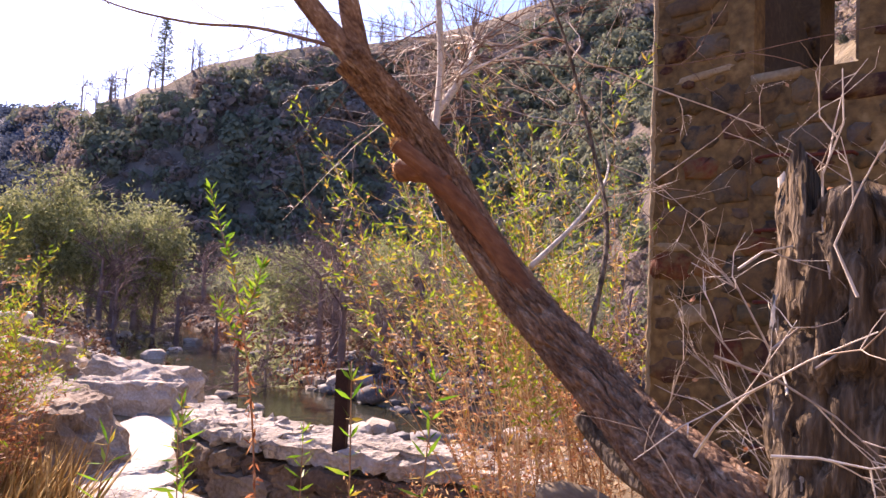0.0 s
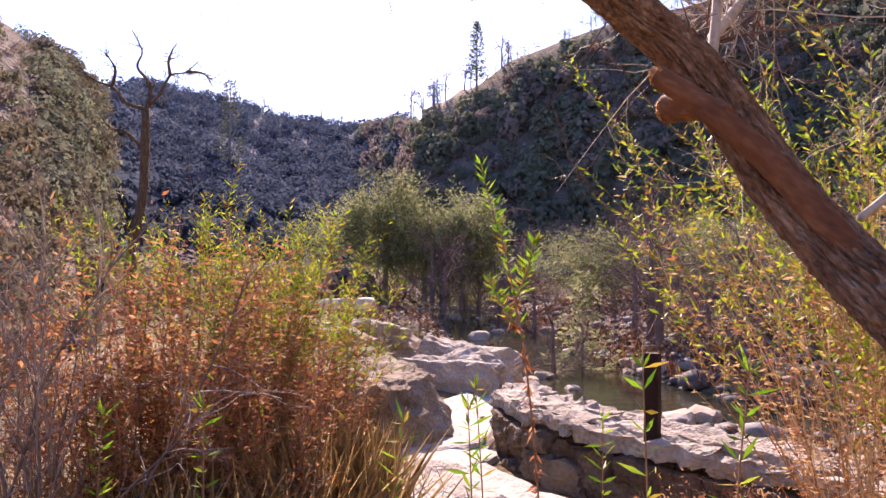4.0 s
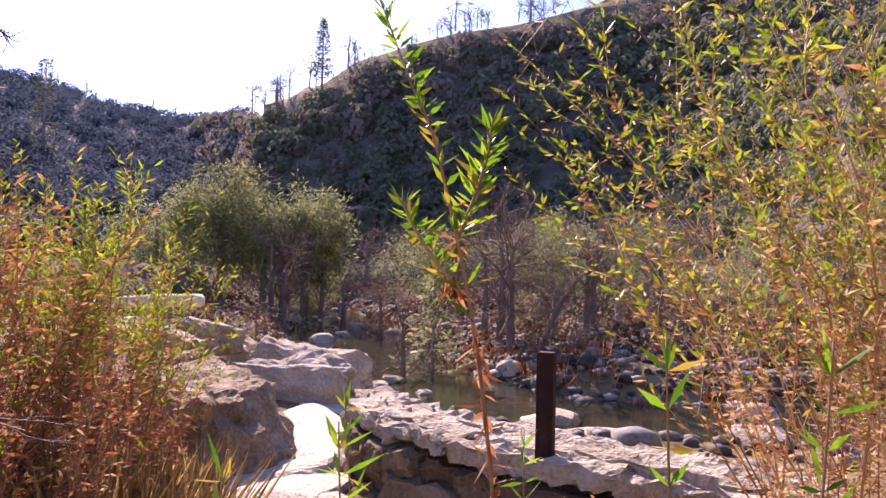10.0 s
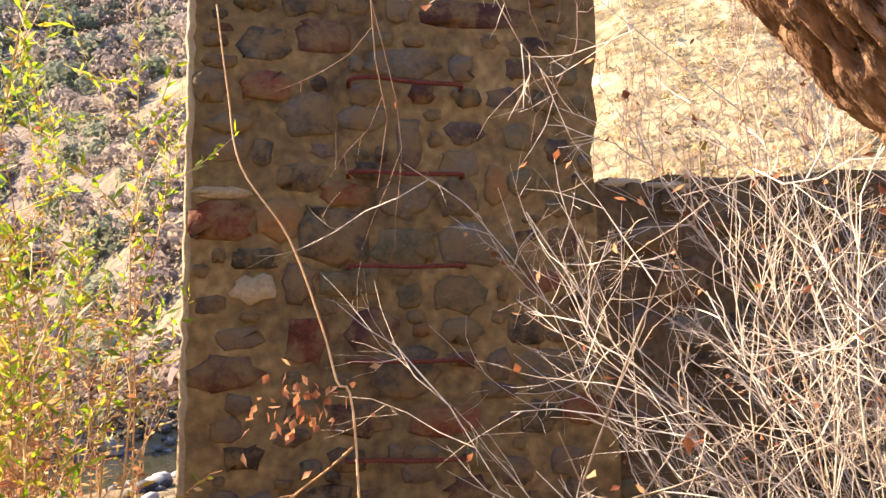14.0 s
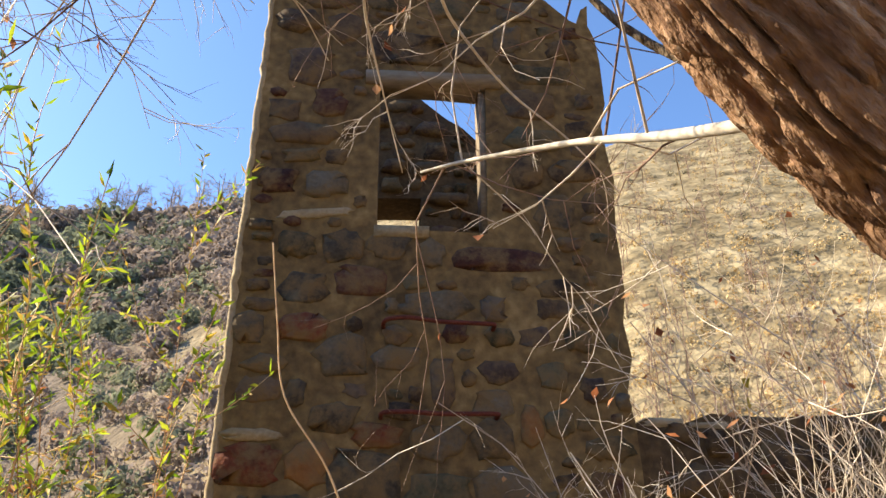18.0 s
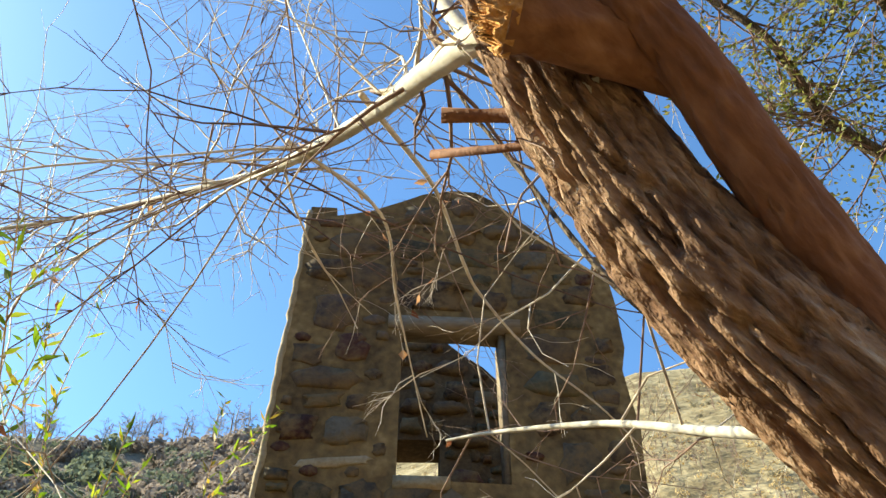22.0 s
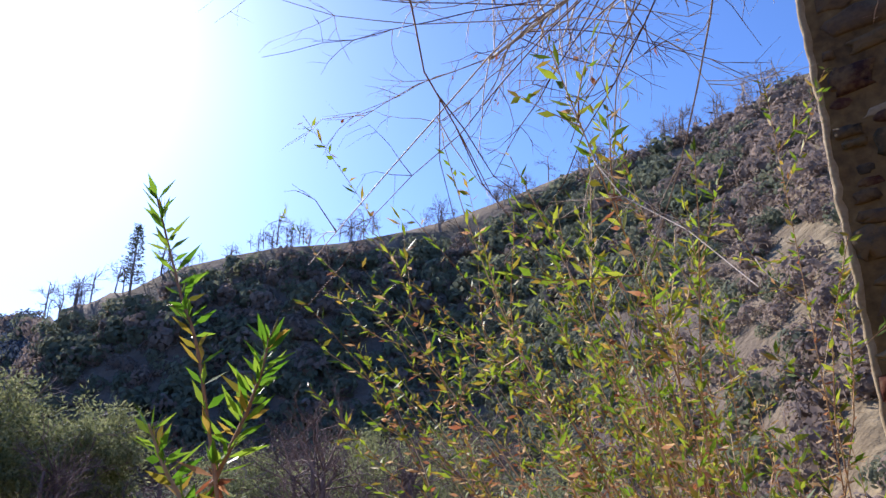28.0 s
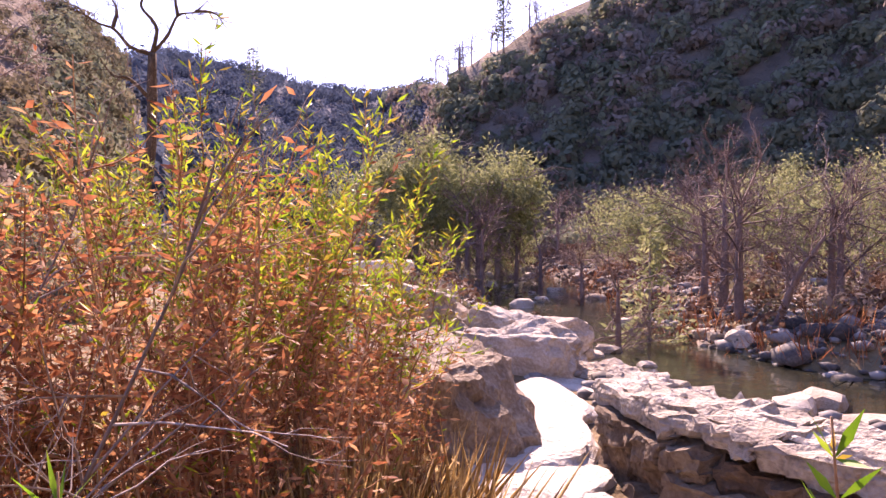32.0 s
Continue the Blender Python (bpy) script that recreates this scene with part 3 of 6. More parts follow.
for nm, x0, x1, h in (("side_wall", TX0 + 0.03, TX0 + 0.3, 4.2), ("side_wall", TX1 - 0.3, TX1 - 0.02, 3.9)):
    g = Geo()
    ys = np.linspace(TY + TD, 4.65, 7)
    hs = h + rw.normal(0, 0.12, 7)
    vs = [(x, y, z) for y, hh in zip(ys, hs) for x in (x0, x1) for z in (0.2, hh)]
    fs = []
    for i in range(6):
        o = i * 4
        fs += [(o, o + 4, o + 5, o + 1), (o + 2, o + 3, o + 7, o + 6), (o + 1, o + 5, o + 7, o + 3)]
    fs += [(0, 1, 3, 2), (24, 26, 27, 25)]
    g.add(vs, fs)
    place(nm, g, M_MORTAR_SHADED, ruin)


def stone_mesh(rng, w, h, d, mat, name="stone"):
    """A flat-faced field stone: an uneven rounded outline, its rim set back."""
    n = 15
    ang = np.arange(n) * 2 * math.pi / n + rng.uniform(-0.2, 0.2, n)
    p = 0.4 + 0.5 * rng.random()
    c, s = np.cos(ang), np.sin(ang)
    rx = np.sign(c) * np.abs(c) ** p * w / 2 * (1 + rng.uniform(-0.3, 0.12, n))
    rz = np.sign(s) * np.abs(s) ** p * h / 2 * (1 + rng.uniform(-0.3, 0.12, n))
    ring0 = np.stack([rx, np.full(n, 0.02), rz], -1)
    ring1 = np.stack([rx * 0.98, rng.uniform(-0.6, 0.1, n) * d, rz * 0.98], -1)
    ring2 = np.stack([rx * 0.84, -d + rng.uniform(-0.003, 0.003, n), rz * 0.84], -1)
    vs = np.vstack([ring0, ring1, ring2, [[0, -d * 1.15, 0]]])
    fs = []
    for i in range(n):
        j = (i + 1) % n
        fs += [(i, j, n + j, n + i), (n + i, n + j, 2 * n + j, 2 * n + i), (2 * n + i, 2 * n + j, 3 * n)]
    g = Geo()
    g.add(vs, fs)
    return g.mesh(name, mat, True)


TOWER_STONES = {
    "R": [(-1.23, 2.49, 0.22, 0.14), (-0.8, 2.59, 0.18, 0.09), (-0.94, 2.07, 0.14, 0.17), (-0.45, 1.79, 0.27, 0.11), (-0.09, 2.27, 0.15, 0.08), (0.04, 1.82, 0.15, 0.11), (-1.09, 2.98, 0.19, 0.12)],
    "O": [(-1.03, 2.5, 0.15, 0.16), (-0.26, 2.62, 0.08, 0.16), (-0.53, 2.1, 0.06, 0.05)],
    "G": [(-1.11, 2.36, 0.16, 0.07), (-0.58, 2.4, 0.23, 0.12), (-0.78, 2.27, 0.21, 0.1), (-0.57, 2.22, 0.09, 0.08), (-0.4, 2.23, 0.2, 0.14), (-0.39, 2.1, 0.14, 0.11), (-0.12, 1.79, 0.15, 0.11), (-1.14, 3.32, 0.15, 0.12)],
    "B": [(-0.85, 2.44, 0.24, 0.19), (-0.35, 2.4, 0.22, 0.16), (-0.59, 2.57, 0.18, 0.13), (-0.4, 2.57, 0.14, 0.14), (-0.59, 1.95, 0.24, 0.18), (-0.15, 2.11, 0.12, 0.13), (-0.07, 1.95, 0.22, 0.15), (-1.28, 2.97, 0.11, 0.12), (-1.21, 2.84, 0.15, 0.07), (-1.09, 2.74, 0.07, 0.1), (-0.96, 2.65, 0.17, 0.1), (-0.93, 2.87, 0.2, 0.17), (-0.74, 2.87, 0.17, 0.09), (-0.39, 2.7, 0.13, 0.11), (-0.96, 3.32, 0.16, 0.14), (-0.78, 3.33, 0.16, 0.14), (-0.61, 3.3, 0.09, 0.12), (-1.09, 3.14, 0.18, 0.12), (-0.6, 3.08, 0.26, 0.11), (-1.28, 3.4, 0.1, 0.05)],
    "P": [(-0.96, 2.27, 0.11, 0.13), (-0.57, 2.78, 0.1, 0.19)],
    "T": [(-1.11, 2.25, 0.16, 0.1), (-1.23, 2.59, 0.2, 0.04), (-1.07, 3.46, 0.31, 0.04)],
    "D": [(-0.71, 2.1, 0.18, 0.15), (-1.21, 1.96, 0.25, 0.12), (-0.76, 1.8, 0.22, 0.11), (-0.88, 3.17, 0.21, 0.12), (-0.33, 3.27, 0.38, 0.1)],
}
GTOP_X = [p[0] for p in gable if p[1] > 4.3][::-1]
GTOP_Z = [p[1] for p in gable if p[1] > 4.3][::-1]


def set_stones(rng, taken, x0, x1, z0, z1, y, parent, ok, tries, kinds, wide=(0.1, 0.26), tall=(0.07, 0.16), proud=(0.003, 0.014)):
    for _ in range(tries):
        w, h = rng.uniform(*wide), rng.uniform(*tall)
        x, z = rng.uniform(x0 + w / 2, x1 - w / 2), rng.uniform(z0 + h / 2, z1 - h / 2)
        if not ok(x, z, w, h) or any(abs(x - a) < (w + c) / 2 - 0.004 and abs(z - b) < (h + d) / 2 - 0.004 for a, b, c, d in taken):
            continue
        taken.append((x, z, w, h))
        k = kinds[int(rng.integers(len(kinds)))]
        ob = place("stone", stone_mesh(rng, w, h, rng.uniform(*proud), M_ST[k]), None, parent)
        ob.matrix_basis = Matrix.Translation((x, y, z)) @ Matrix.Rotation(rng.normal(0, 0.06), 4, "Y")


def face_ok(x, z, w, h):
    if z + h / 2 > np.interp(x - w / 2, GTOP_X, GTOP_Z) - 0.02 or z + h / 2 > np.interp(x + w / 2, GTOP_X, GTOP_Z) - 0.02:
        return False
    return not (x + w / 2 > -0.86 and x - w / 2 < -0.33 and z + h / 2 > 3.36 and z - h / 2 < 4.2)


def tower_stones():
    rng = np.random.default_rng(5)
    taken = []
    for k, rows in TOWER_STONES.items():
        for x, z, w, h in rows:
            ob = place("stone", stone_mesh(rng, w * 1.14, h * 1.14, rng.uniform(0.006, 0.016), M_ST[k]), None, front)
            ob.matrix_basis = Matrix.Translation((x, TY, z)) @ Matrix.Rotation(rng.normal(0, 0.04), 4, "Y")
            taken.append((x, z, w, h))
    set_stones(rng, taken, TX0 + 0.01, TX1 - 0.01, 3.36, 5.05, TY, front, face_ok, 3500, "NNNNBBGGDPN", (0.16, 0.36), (0.12, 0.24), (0.003, 0.02))
    set_stones(rng, taken, TX0 + 0.01, TX1 - 0.01, 1.4, 5.05, TY, front, face_ok, 2200, "NBNGGDPPN", (0.1, 0.2), (0.06, 0.13))
    set_stones(rng, taken, TX0 + 0.01, TX1 - 0.01, 1.4, 5.05, TY, front, face_ok, 1300, "NNGGBDPN", (0.05, 0.1), (0.035, 0.07))



def window_dressing():
    g = Geo()
    box = lambda x0, x1, y0, y1, z0, z1: g.add([(x, y, z) for x in (x0, x1) for y in (y0, y1) for z in (z0, z1)], [(0, 1, 3, 2), (4, 6, 7, 5), (0, 4, 5, 1), (2, 3, 7, 6), (0, 2, 6, 4), (1, 5, 7, 3)])
    box(-0.9, -0.3, TY - 0.018, TY + TD - 0.03, 4.12, 4.185)
    place("lintel", g, M_TIMBER, ruin, "weathered timber lintel over the window")
    g = Geo()
    box(-0.84, -0.62, TY - 0.01, TY + TD + 0.03, 3.36, 3.41)
    place("window_sill", g, M_ST["T"], ruin, "broken remnant of a pale stone sill")
    g = Geo()
    box(-0.4, -0.366, TY + 0.02, TY + TD + 0.02, 3.41, 4.12)
    place("window_frame", g, M_TIMBER, ruin, "remaining upright of a timber window frame")


window_dressing()


def rung(z, bent=0.0):
    g = Geo()
    xl, xr, yo = -0.79, -0.385, TY - 0.075
    pts = [(xl, TY + 0.03, z), (xl, TY - 0.05, z - 0.002), (xl + 0.02, yo, z + bent * 0.5), (xl + 0.1, yo, z + bent), (-0.58, yo, z + bent * 0.2 - 0.004), (xr - 0.02, yo, z - bent * 0.6), (xr, TY - 0.05, z - bent * 0.6), (xr, TY + 0.03, z - bent * 0.6)]
    g.tube(spline(pts, 3), 0.0085, 7)
    return place("rung", g, M_RUST, ruin, "rust-red iron step set in the wall", True)


for z, bent in ((2.985, 0.012), (2.652, 0.003), (2.326, 0.0), (2.0, 0.0), (1.67, 0.004), (1.34, 0.0), (1.01, 0.0)):
    rung(z, bent)

# rounded strip added at the tower corner, pale to stand for the sunlit rim
g = Geo()
zs = np.linspace(0.4, 4.88, 110)
g.tube(np.stack([np.interp(zs, [0.2, 4.9], [TX0 + 0.003, TX0 - 0.012]) + rw.normal(0, 0.003, 110), np.full(110, TY + 0.006), zs], -1), 0.012 + 0.005 * rw.random(110), 9, True, 0.3, rw)
place("corner_edge", g, M_ST["T"], ruin, "rounded corner strip, coloured pale for its sunlit rim", True)

# the low wall that runs on beside the tower
low_wall = tagged(empty("low_wall", 1.3, 3.3, 0.4), "broken-off low rubble wall beside the tower", "wall")


def make_low_wall():
    rng = np.random.default_rng(21)
    bm = bmesh.new()
    xs = np.linspace(TX1 - 0.06, 4.6, 40)
    tops = np.interp(xs, [0.1, 0.2, 0.6, 1.2, 2.4, 4.6], [2.62, 2.66, 2.68, 2.71, 2.68, 2.3]) + rng.normal(0, 0.01, 40)
    prev = None
    for x, t in zip(xs, tops):
        v = [bm.verts.new(p) for p in ((x, TY + 0.05, 0.2), (x, TY + 0.05, t), (x, TY + 0.36, t + rng.normal(0, 0.02)), (x, TY + 0.36, 0.2))]
        if prev:
            for i in range(3):
                bm.faces.new((prev[i], v[i], v[i + 1], prev[i + 1]))
        else:
            bm.faces.new(v)
        prev = v
    bm.faces.new(prev[::-1])
    bmesh.ops.recalc_face_normals(bm, faces=bm.faces[:])
    me = bpy.data.meshes.new("wall_core")
    bm.to_mesh(me)
    bm.free()
    me.materials.append(M_MORTAR_SHADED)
    core = place("wall_core", me, None, low_wall, "brown mortar, darkened for the shaded wall")
    return core


low_core = make_low_wall()


# ---- the leaning willow ----
def make_leaning_willow():
    rng = np.random.default_rng(34)
    tree = tagged(empty("leaning_willow", 0.23, 0.97, 0.45), "leaning bare willow with furrowed bark and torn limbs", "tree")
    g = Geo()
    T = spline([(0.28, 0.99, 0.3), (0.25, 0.97, 0.9), (0.24, 0.96, 1.5), (0.22, 0.97, 2.0), (0.22, 0.96, 2.47)], 30)
    g.bark(T, np.linspace(0.185, 0.125, len(T)), 110, 0.22, 5.0, 3.0, 0.12, 2.0)
    place("trunk", g, M_BARKR, tree, "broken-topped trunk with deeply furrowed grey bark", True)
    g = Geo()
    A = spline([(0.22, 0.95, 1.6), (0.1, 0.9, 1.92), (-0.018, 0.914, 2.011), (-0.15, 0.965, 2.067), (-0.295, 1.0, 2.161), (-0.446, 1.0, 2.281), (-0.57, 0.978, 2.419), (-0.655, 0.946, 2.56), (-0.722, 0.876, 2.695), (-0.79, 0.738, 2.83)], 8)
    A2 = spline(A, 5)
    g.bark(A2, np.interp(np.linspace(0, 1, len(A2)), [0, 0.35, 0.6, 0.85, 1], [0.08, 0.053, 0.045, 0.043, 0.036]), 140, 0.25, 4.6, 7.0, 0.0, 2.7)
    stem = place("leaning_stem", g, M_BARK, tree, "leaning stem with cracked brown bark", True)
    for pts, r0 in (([(-0.79, 0.77, 2.82), (-0.9, 0.66, 3.0), (-1.02, 0.5, 3.3), (-1.2, 0.3, 3.8), (-1.3, 0.2, 4.5)], 0.027), ([(-0.79, 0.775, 2.82), (-0.83, 0.74, 3.05), (-0.87, 0.7, 3.4), (-0.85, 0.75, 3.9), (-0.9, 0.9, 4.8)], 0.029)):
        g = Geo()
        s = spline(pts, 7)
        g.tube(s, np.linspace(r0, r0 * 0.35, len(s)), 12, True, 0.1, rng)
        place("limb", g, M_BARK, tree, "", True)
    g = Geo()
    B = spline([(-0.42, 1.0, 2.27), (-0.514, 0.95, 2.413), (-0.542, 0.93, 2.455), (-0.573, 0.907, 2.497), (-0.607, 0.877, 2.54), (-0.647, 0.85, 2.585), (-0.69, 0.812, 2.63)], 7)
    B2 = spline(B, 5)
    g.bark(B2, np.linspace(0.023, 0.019, len(B2)), 60, 0.13, 3.0, 11.0, 0.0, 5.0)
    second = place("second_stem", g, M_STEMB, tree, "smooth reddish stem broken off short", True)
    g = Geo()
    g.frayed(B[-1], B[-1] - B[-2], 0.018, 0.014, 2.0, 44, 14)
    place("torn_end", g, M_WOOD, second, "splintered orange wood", True)
    g = Geo()
    S = spline([(-0.6, 0.88, 2.545), (-0.632, 0.88, 2.565), (-0.662, 0.876, 2.574), (-0.696, 0.868, 2.58), (-0.73, 0.864, 2.583)], 6)
    g.bark(spline(S, 4), np.linspace(0.019, 0.026, 1 + 4 * (len(S) - 1)), 30, 0.2, 2.5, 15.0)
    stub = place("torn_limb", g, M_STEMB, tree, "stub of a torn-off limb", True)
    g = Geo()
    d = unit(S[-1] - S[-2])
    g.frayed(S[-1], d, 0.026, 0.018, 4.0, 60, 18)
    place("torn_end", g, M_WOOD, stub, "splintered orange wood", True)
    limbs = [
        ("limb", M_PALE, [(-0.7, 0.88, 2.615), (-0.738, 0.919, 2.656), (-0.78, 1.008, 2.746), (-0.859, 1.169, 2.887), (-1.025, 1.397, 3.064), (-1.192, 1.566, 3.206), (-1.611, 1.846, 3.388), (-2.0, 2.0, 3.46)], 0.016, "pale sunlit limb with forking twigs"),
        ("limb", M_PALE, [(-0.66, 0.905, 2.56), (-0.715, 0.95, 2.66), (-0.762, 1.006, 2.873), (-0.818, 1.027, 3.139), (-0.893, 1.025, 3.35), (-0.986, 0.995, 3.663), (-1.0, 1.2, 4.2)], 0.012, "pale upright limb"),
        ("limb", M_PALE, [(-0.47, 1.03, 2.37), (-0.49, 1.23, 2.49), (-0.54, 1.42, 2.61), (-0.65, 1.62, 2.71), (-0.72, 1.72, 2.75)], 0.007, "thin pale side branch"),
        ("limb", M_TWIG, [(-0.86, 1.12, 2.87), (-0.76, 1.43, 3.07), (-0.7, 1.56, 3.02), (-0.66, 1.64, 3.01), (-0.55, 1.74, 2.95), (-0.42, 1.81, 2.89), (-0.3, 1.9, 2.83)], 0.0042, "thin pale side branch"),
        ("limb", M_TWIG, [(-0.98, 1.27, 2.97), (-0.85, 1.47, 3.04), (-0.82, 1.61, 2.98), (-0.8, 1.7, 2.95), (-0.75, 1.85, 2.83)], 0.0038, ""),
        ("limb", M_TWIGD, [(-0.8, 0.74, 2.85), (-0.99, 0.62, 2.91), (-1.12, 0.5, 2.92), (-1.3, 0.36, 2.98), (-1.5, 0.2, 3.12)], 0.005, ""),
        ("limb", M_BARKR, [(-0.3, 1.0, 2.2), (-0.36, 1.16, 2.45), (-0.5, 1.3, 2.7), (-0.62, 1.34, 3.0), (-0.75, 1.35, 3.35), (-0.8, 1.4, 4.0)], 0.007, "slender side stem"),
        ("limb", M_TWIGD, [(-1.05, 0.48, 3.35), (-1.3, 0.7, 3.6), (-1.6, 0.9, 3.7), (-2.0, 1.2, 3.7)], 0.004, ""),
        ("limb", M_TWIGD, [(-0.86, 0.72, 3.5), (-0.9, 1.0, 3.7), (-1.1, 1.4, 3.95), (-1.3, 1.9, 4.0)], 0.005, ""),
        ("limb", M_TWIG, [(-0.85, 0.78, 3.9), (-0.6, 1.1, 4.2), (-0.3, 1.5, 4.4), (0.1, 1.9, 4.4)], 0.009, ""),
    ]
    for name, mat, pts, r0, label in limbs:
        g = Geo()
        s = spline(pts, 6)
        g.tube(s, np.linspace(r0, r0 * 0.3, len(s)), 8, True, 0.12, rng)
        place(name, g, mat, tree, label, True)
    # twigs off each limb
    gl, gd, gt, lv = Geo(), Geo(), [], Geo()
    for j, (name, mat, pts, r0, label) in enumerate(limbs):
        s = spline(pts, 12)
        n = {0: 46, 1: 14, 2: 12, 3: 6, 4: 5, 5: 10, 6: 9, 7: 8, 8: 14, 9: 14}[j]
        for _ in range(n):
            i = int(rng.integers(len(s) // 5, len(s) - 1))
            t = unit(s[i + 1] - s[i])
            d = unit(t * 0.6 + rng.normal(0, 0.75, 3) + np.array([0, 0.1, -0.05]))
            lenv = rng.uniform(0.2, 0.6) * (0.55 if s[i][1] < 1.25 and s[i][2] < 3.0 else 1.15) * (0.45 if j in (3, 4, 7) else 1.0)
            if d[2] < -0.1:
                lenv *= 0.55
            tips = []
            twig(gl if rng.random() < 0.62 else gd, s[i], d, lenv, min(r0 * 0.26, 0.0029), 2, rng, 0.42, 0.03, 3, 4, tips)
            for p, w in tips:
                if rng.random() < 0.018 and (p[1] > 1.45 or p[2] > 3.3):
                    gt.append((p, w))
    # long arching shoots that rise from the pale limb and cross against the sky
    s = spline(limbs[0][2], 12)
    for _ in range(60):
        i = int(rng.integers(len(s) // 4, len(s) - 1))
        d = unit([rng.normal(-0.35, 0.8), rng.normal(0.1, 0.45), rng.normal(0.45, 0.7)])
        bend = rng.normal(0, 0.16, 3) + np.array([0, 0, 0.06])
        L = rng.uniform(0.55, 1.25)
        u = np.linspace(0, 1, 9)[:, None]
        arc = s[i] + L * (d * u + bend * u * u + rng.normal(0, 0.012, (9, 3)) * u)
        if arc[:, 1].min() < 1.2:
            continue
        gg = gl if rng.random() < 0.4 else gd
        gg.tube(arc, np.linspace(0.0021, 0.0008, 9), 5, cap=False)
        for _t in range(6):
            k = int(rng.integers(2, 8))
            twig(gg, arc[k], unit(arc[k] - arc[k - 1]) + rng.normal(0, 0.6, 3), L * rng.uniform(0.08, 0.25), 0.0013, 1, rng, 0.3, 0.0, 2, 4)
    place("twigwork", gl, M_TWIG, tree, "fine pale bare twigs")
    place("twigwork", gd, M_TWIGD, tree, "fine dark bare twigs")
    for ob in tree.children:
        if ob.name.startswith("twigwork"):
            ob["kind"] = "stuff"
    lv.leaves([p for p, w in gt], [w for p, w in gt], 0.021, 0.013, rng, 0.6)
    place("leaves", lv, M_LEAFR, tree, "a few curled russet leaves")
    for pts, r0 in (([(-0.65, 0.915, 2.58), (-0.703, 0.968, 2.62), (-0.733, 0.994, 2.654), (-0.768, 0.996, 2.655)], 0.007), ([(-0.64, 0.92, 2.56), (-0.691, 0.973, 2.588), (-0.716, 0.991, 2.604), (-0.775, 1.024, 2.634)], 0.004)):
        g = Geo()
        g.tube(pts, [r0, r0, r0 * 0.9, r0], 9, True, 0.15, rng)
        place("limb_stub", g, M_STEMB, tree, "short broken branch stub", True)

    g = Geo()
    g.bark(spline([(-0.296, 0.983, 2.075), (-0.24, 0.973, 2.032), (-0.171, 0.958, 1.996), (-0.06, 0.93, 1.97)], 9), np.linspace(0.016, 0.024, 28), 30, 0.2, 3.0, 21.0)
    place("limb_stub", g, M_BARKR, tree, "grey dead side branch broken off at the end", True)

    # bare sprouts round the broken trunk
    gs = Geo()
    for _ in range(34):
        x, y = 0.19 + rng.normal(0, 0.1), 0.84 + rng.normal(0, 0.1)
        z = rng.uniform(1.5, 2.5)
        twig(gs, (x, y, z), rng.normal(0, 0.55, 3) + [-0.05, 0.0, 0.7], rng.uniform(0.16, 0.34), 0.0023, 2, rng, 0.42, 0.0, 3, 5)
    place("brushwood", gs, M_TWIG, tree, "crooked pale bare sprouts")
    # loose bark strips; the sunlit white of this edge is in their colour
    for x, y, z0, z1, w in ((0.11, 0.9, 1.4, 2.3, 0.02), (0.1, 0.95, 1.75, 2.5, 0.016), (0.16, 0.86, 1.3, 2.05, 0.012)):
        gs = Geo()
        gs.bark(spline([(x, y, z0), (x + 0.012, y, (z0 + z1) / 2), (x - 0.008, y, z1)], 14), np.linspace(w, w * 0.6, 29), 14, 0.4, 2.0, z0, 0.05)
        place("bark_strip", gs, M_PALE, tree, "twisted strip of loose bark, coloured pale for the sunlit edge", True)


make_leaning_willow()


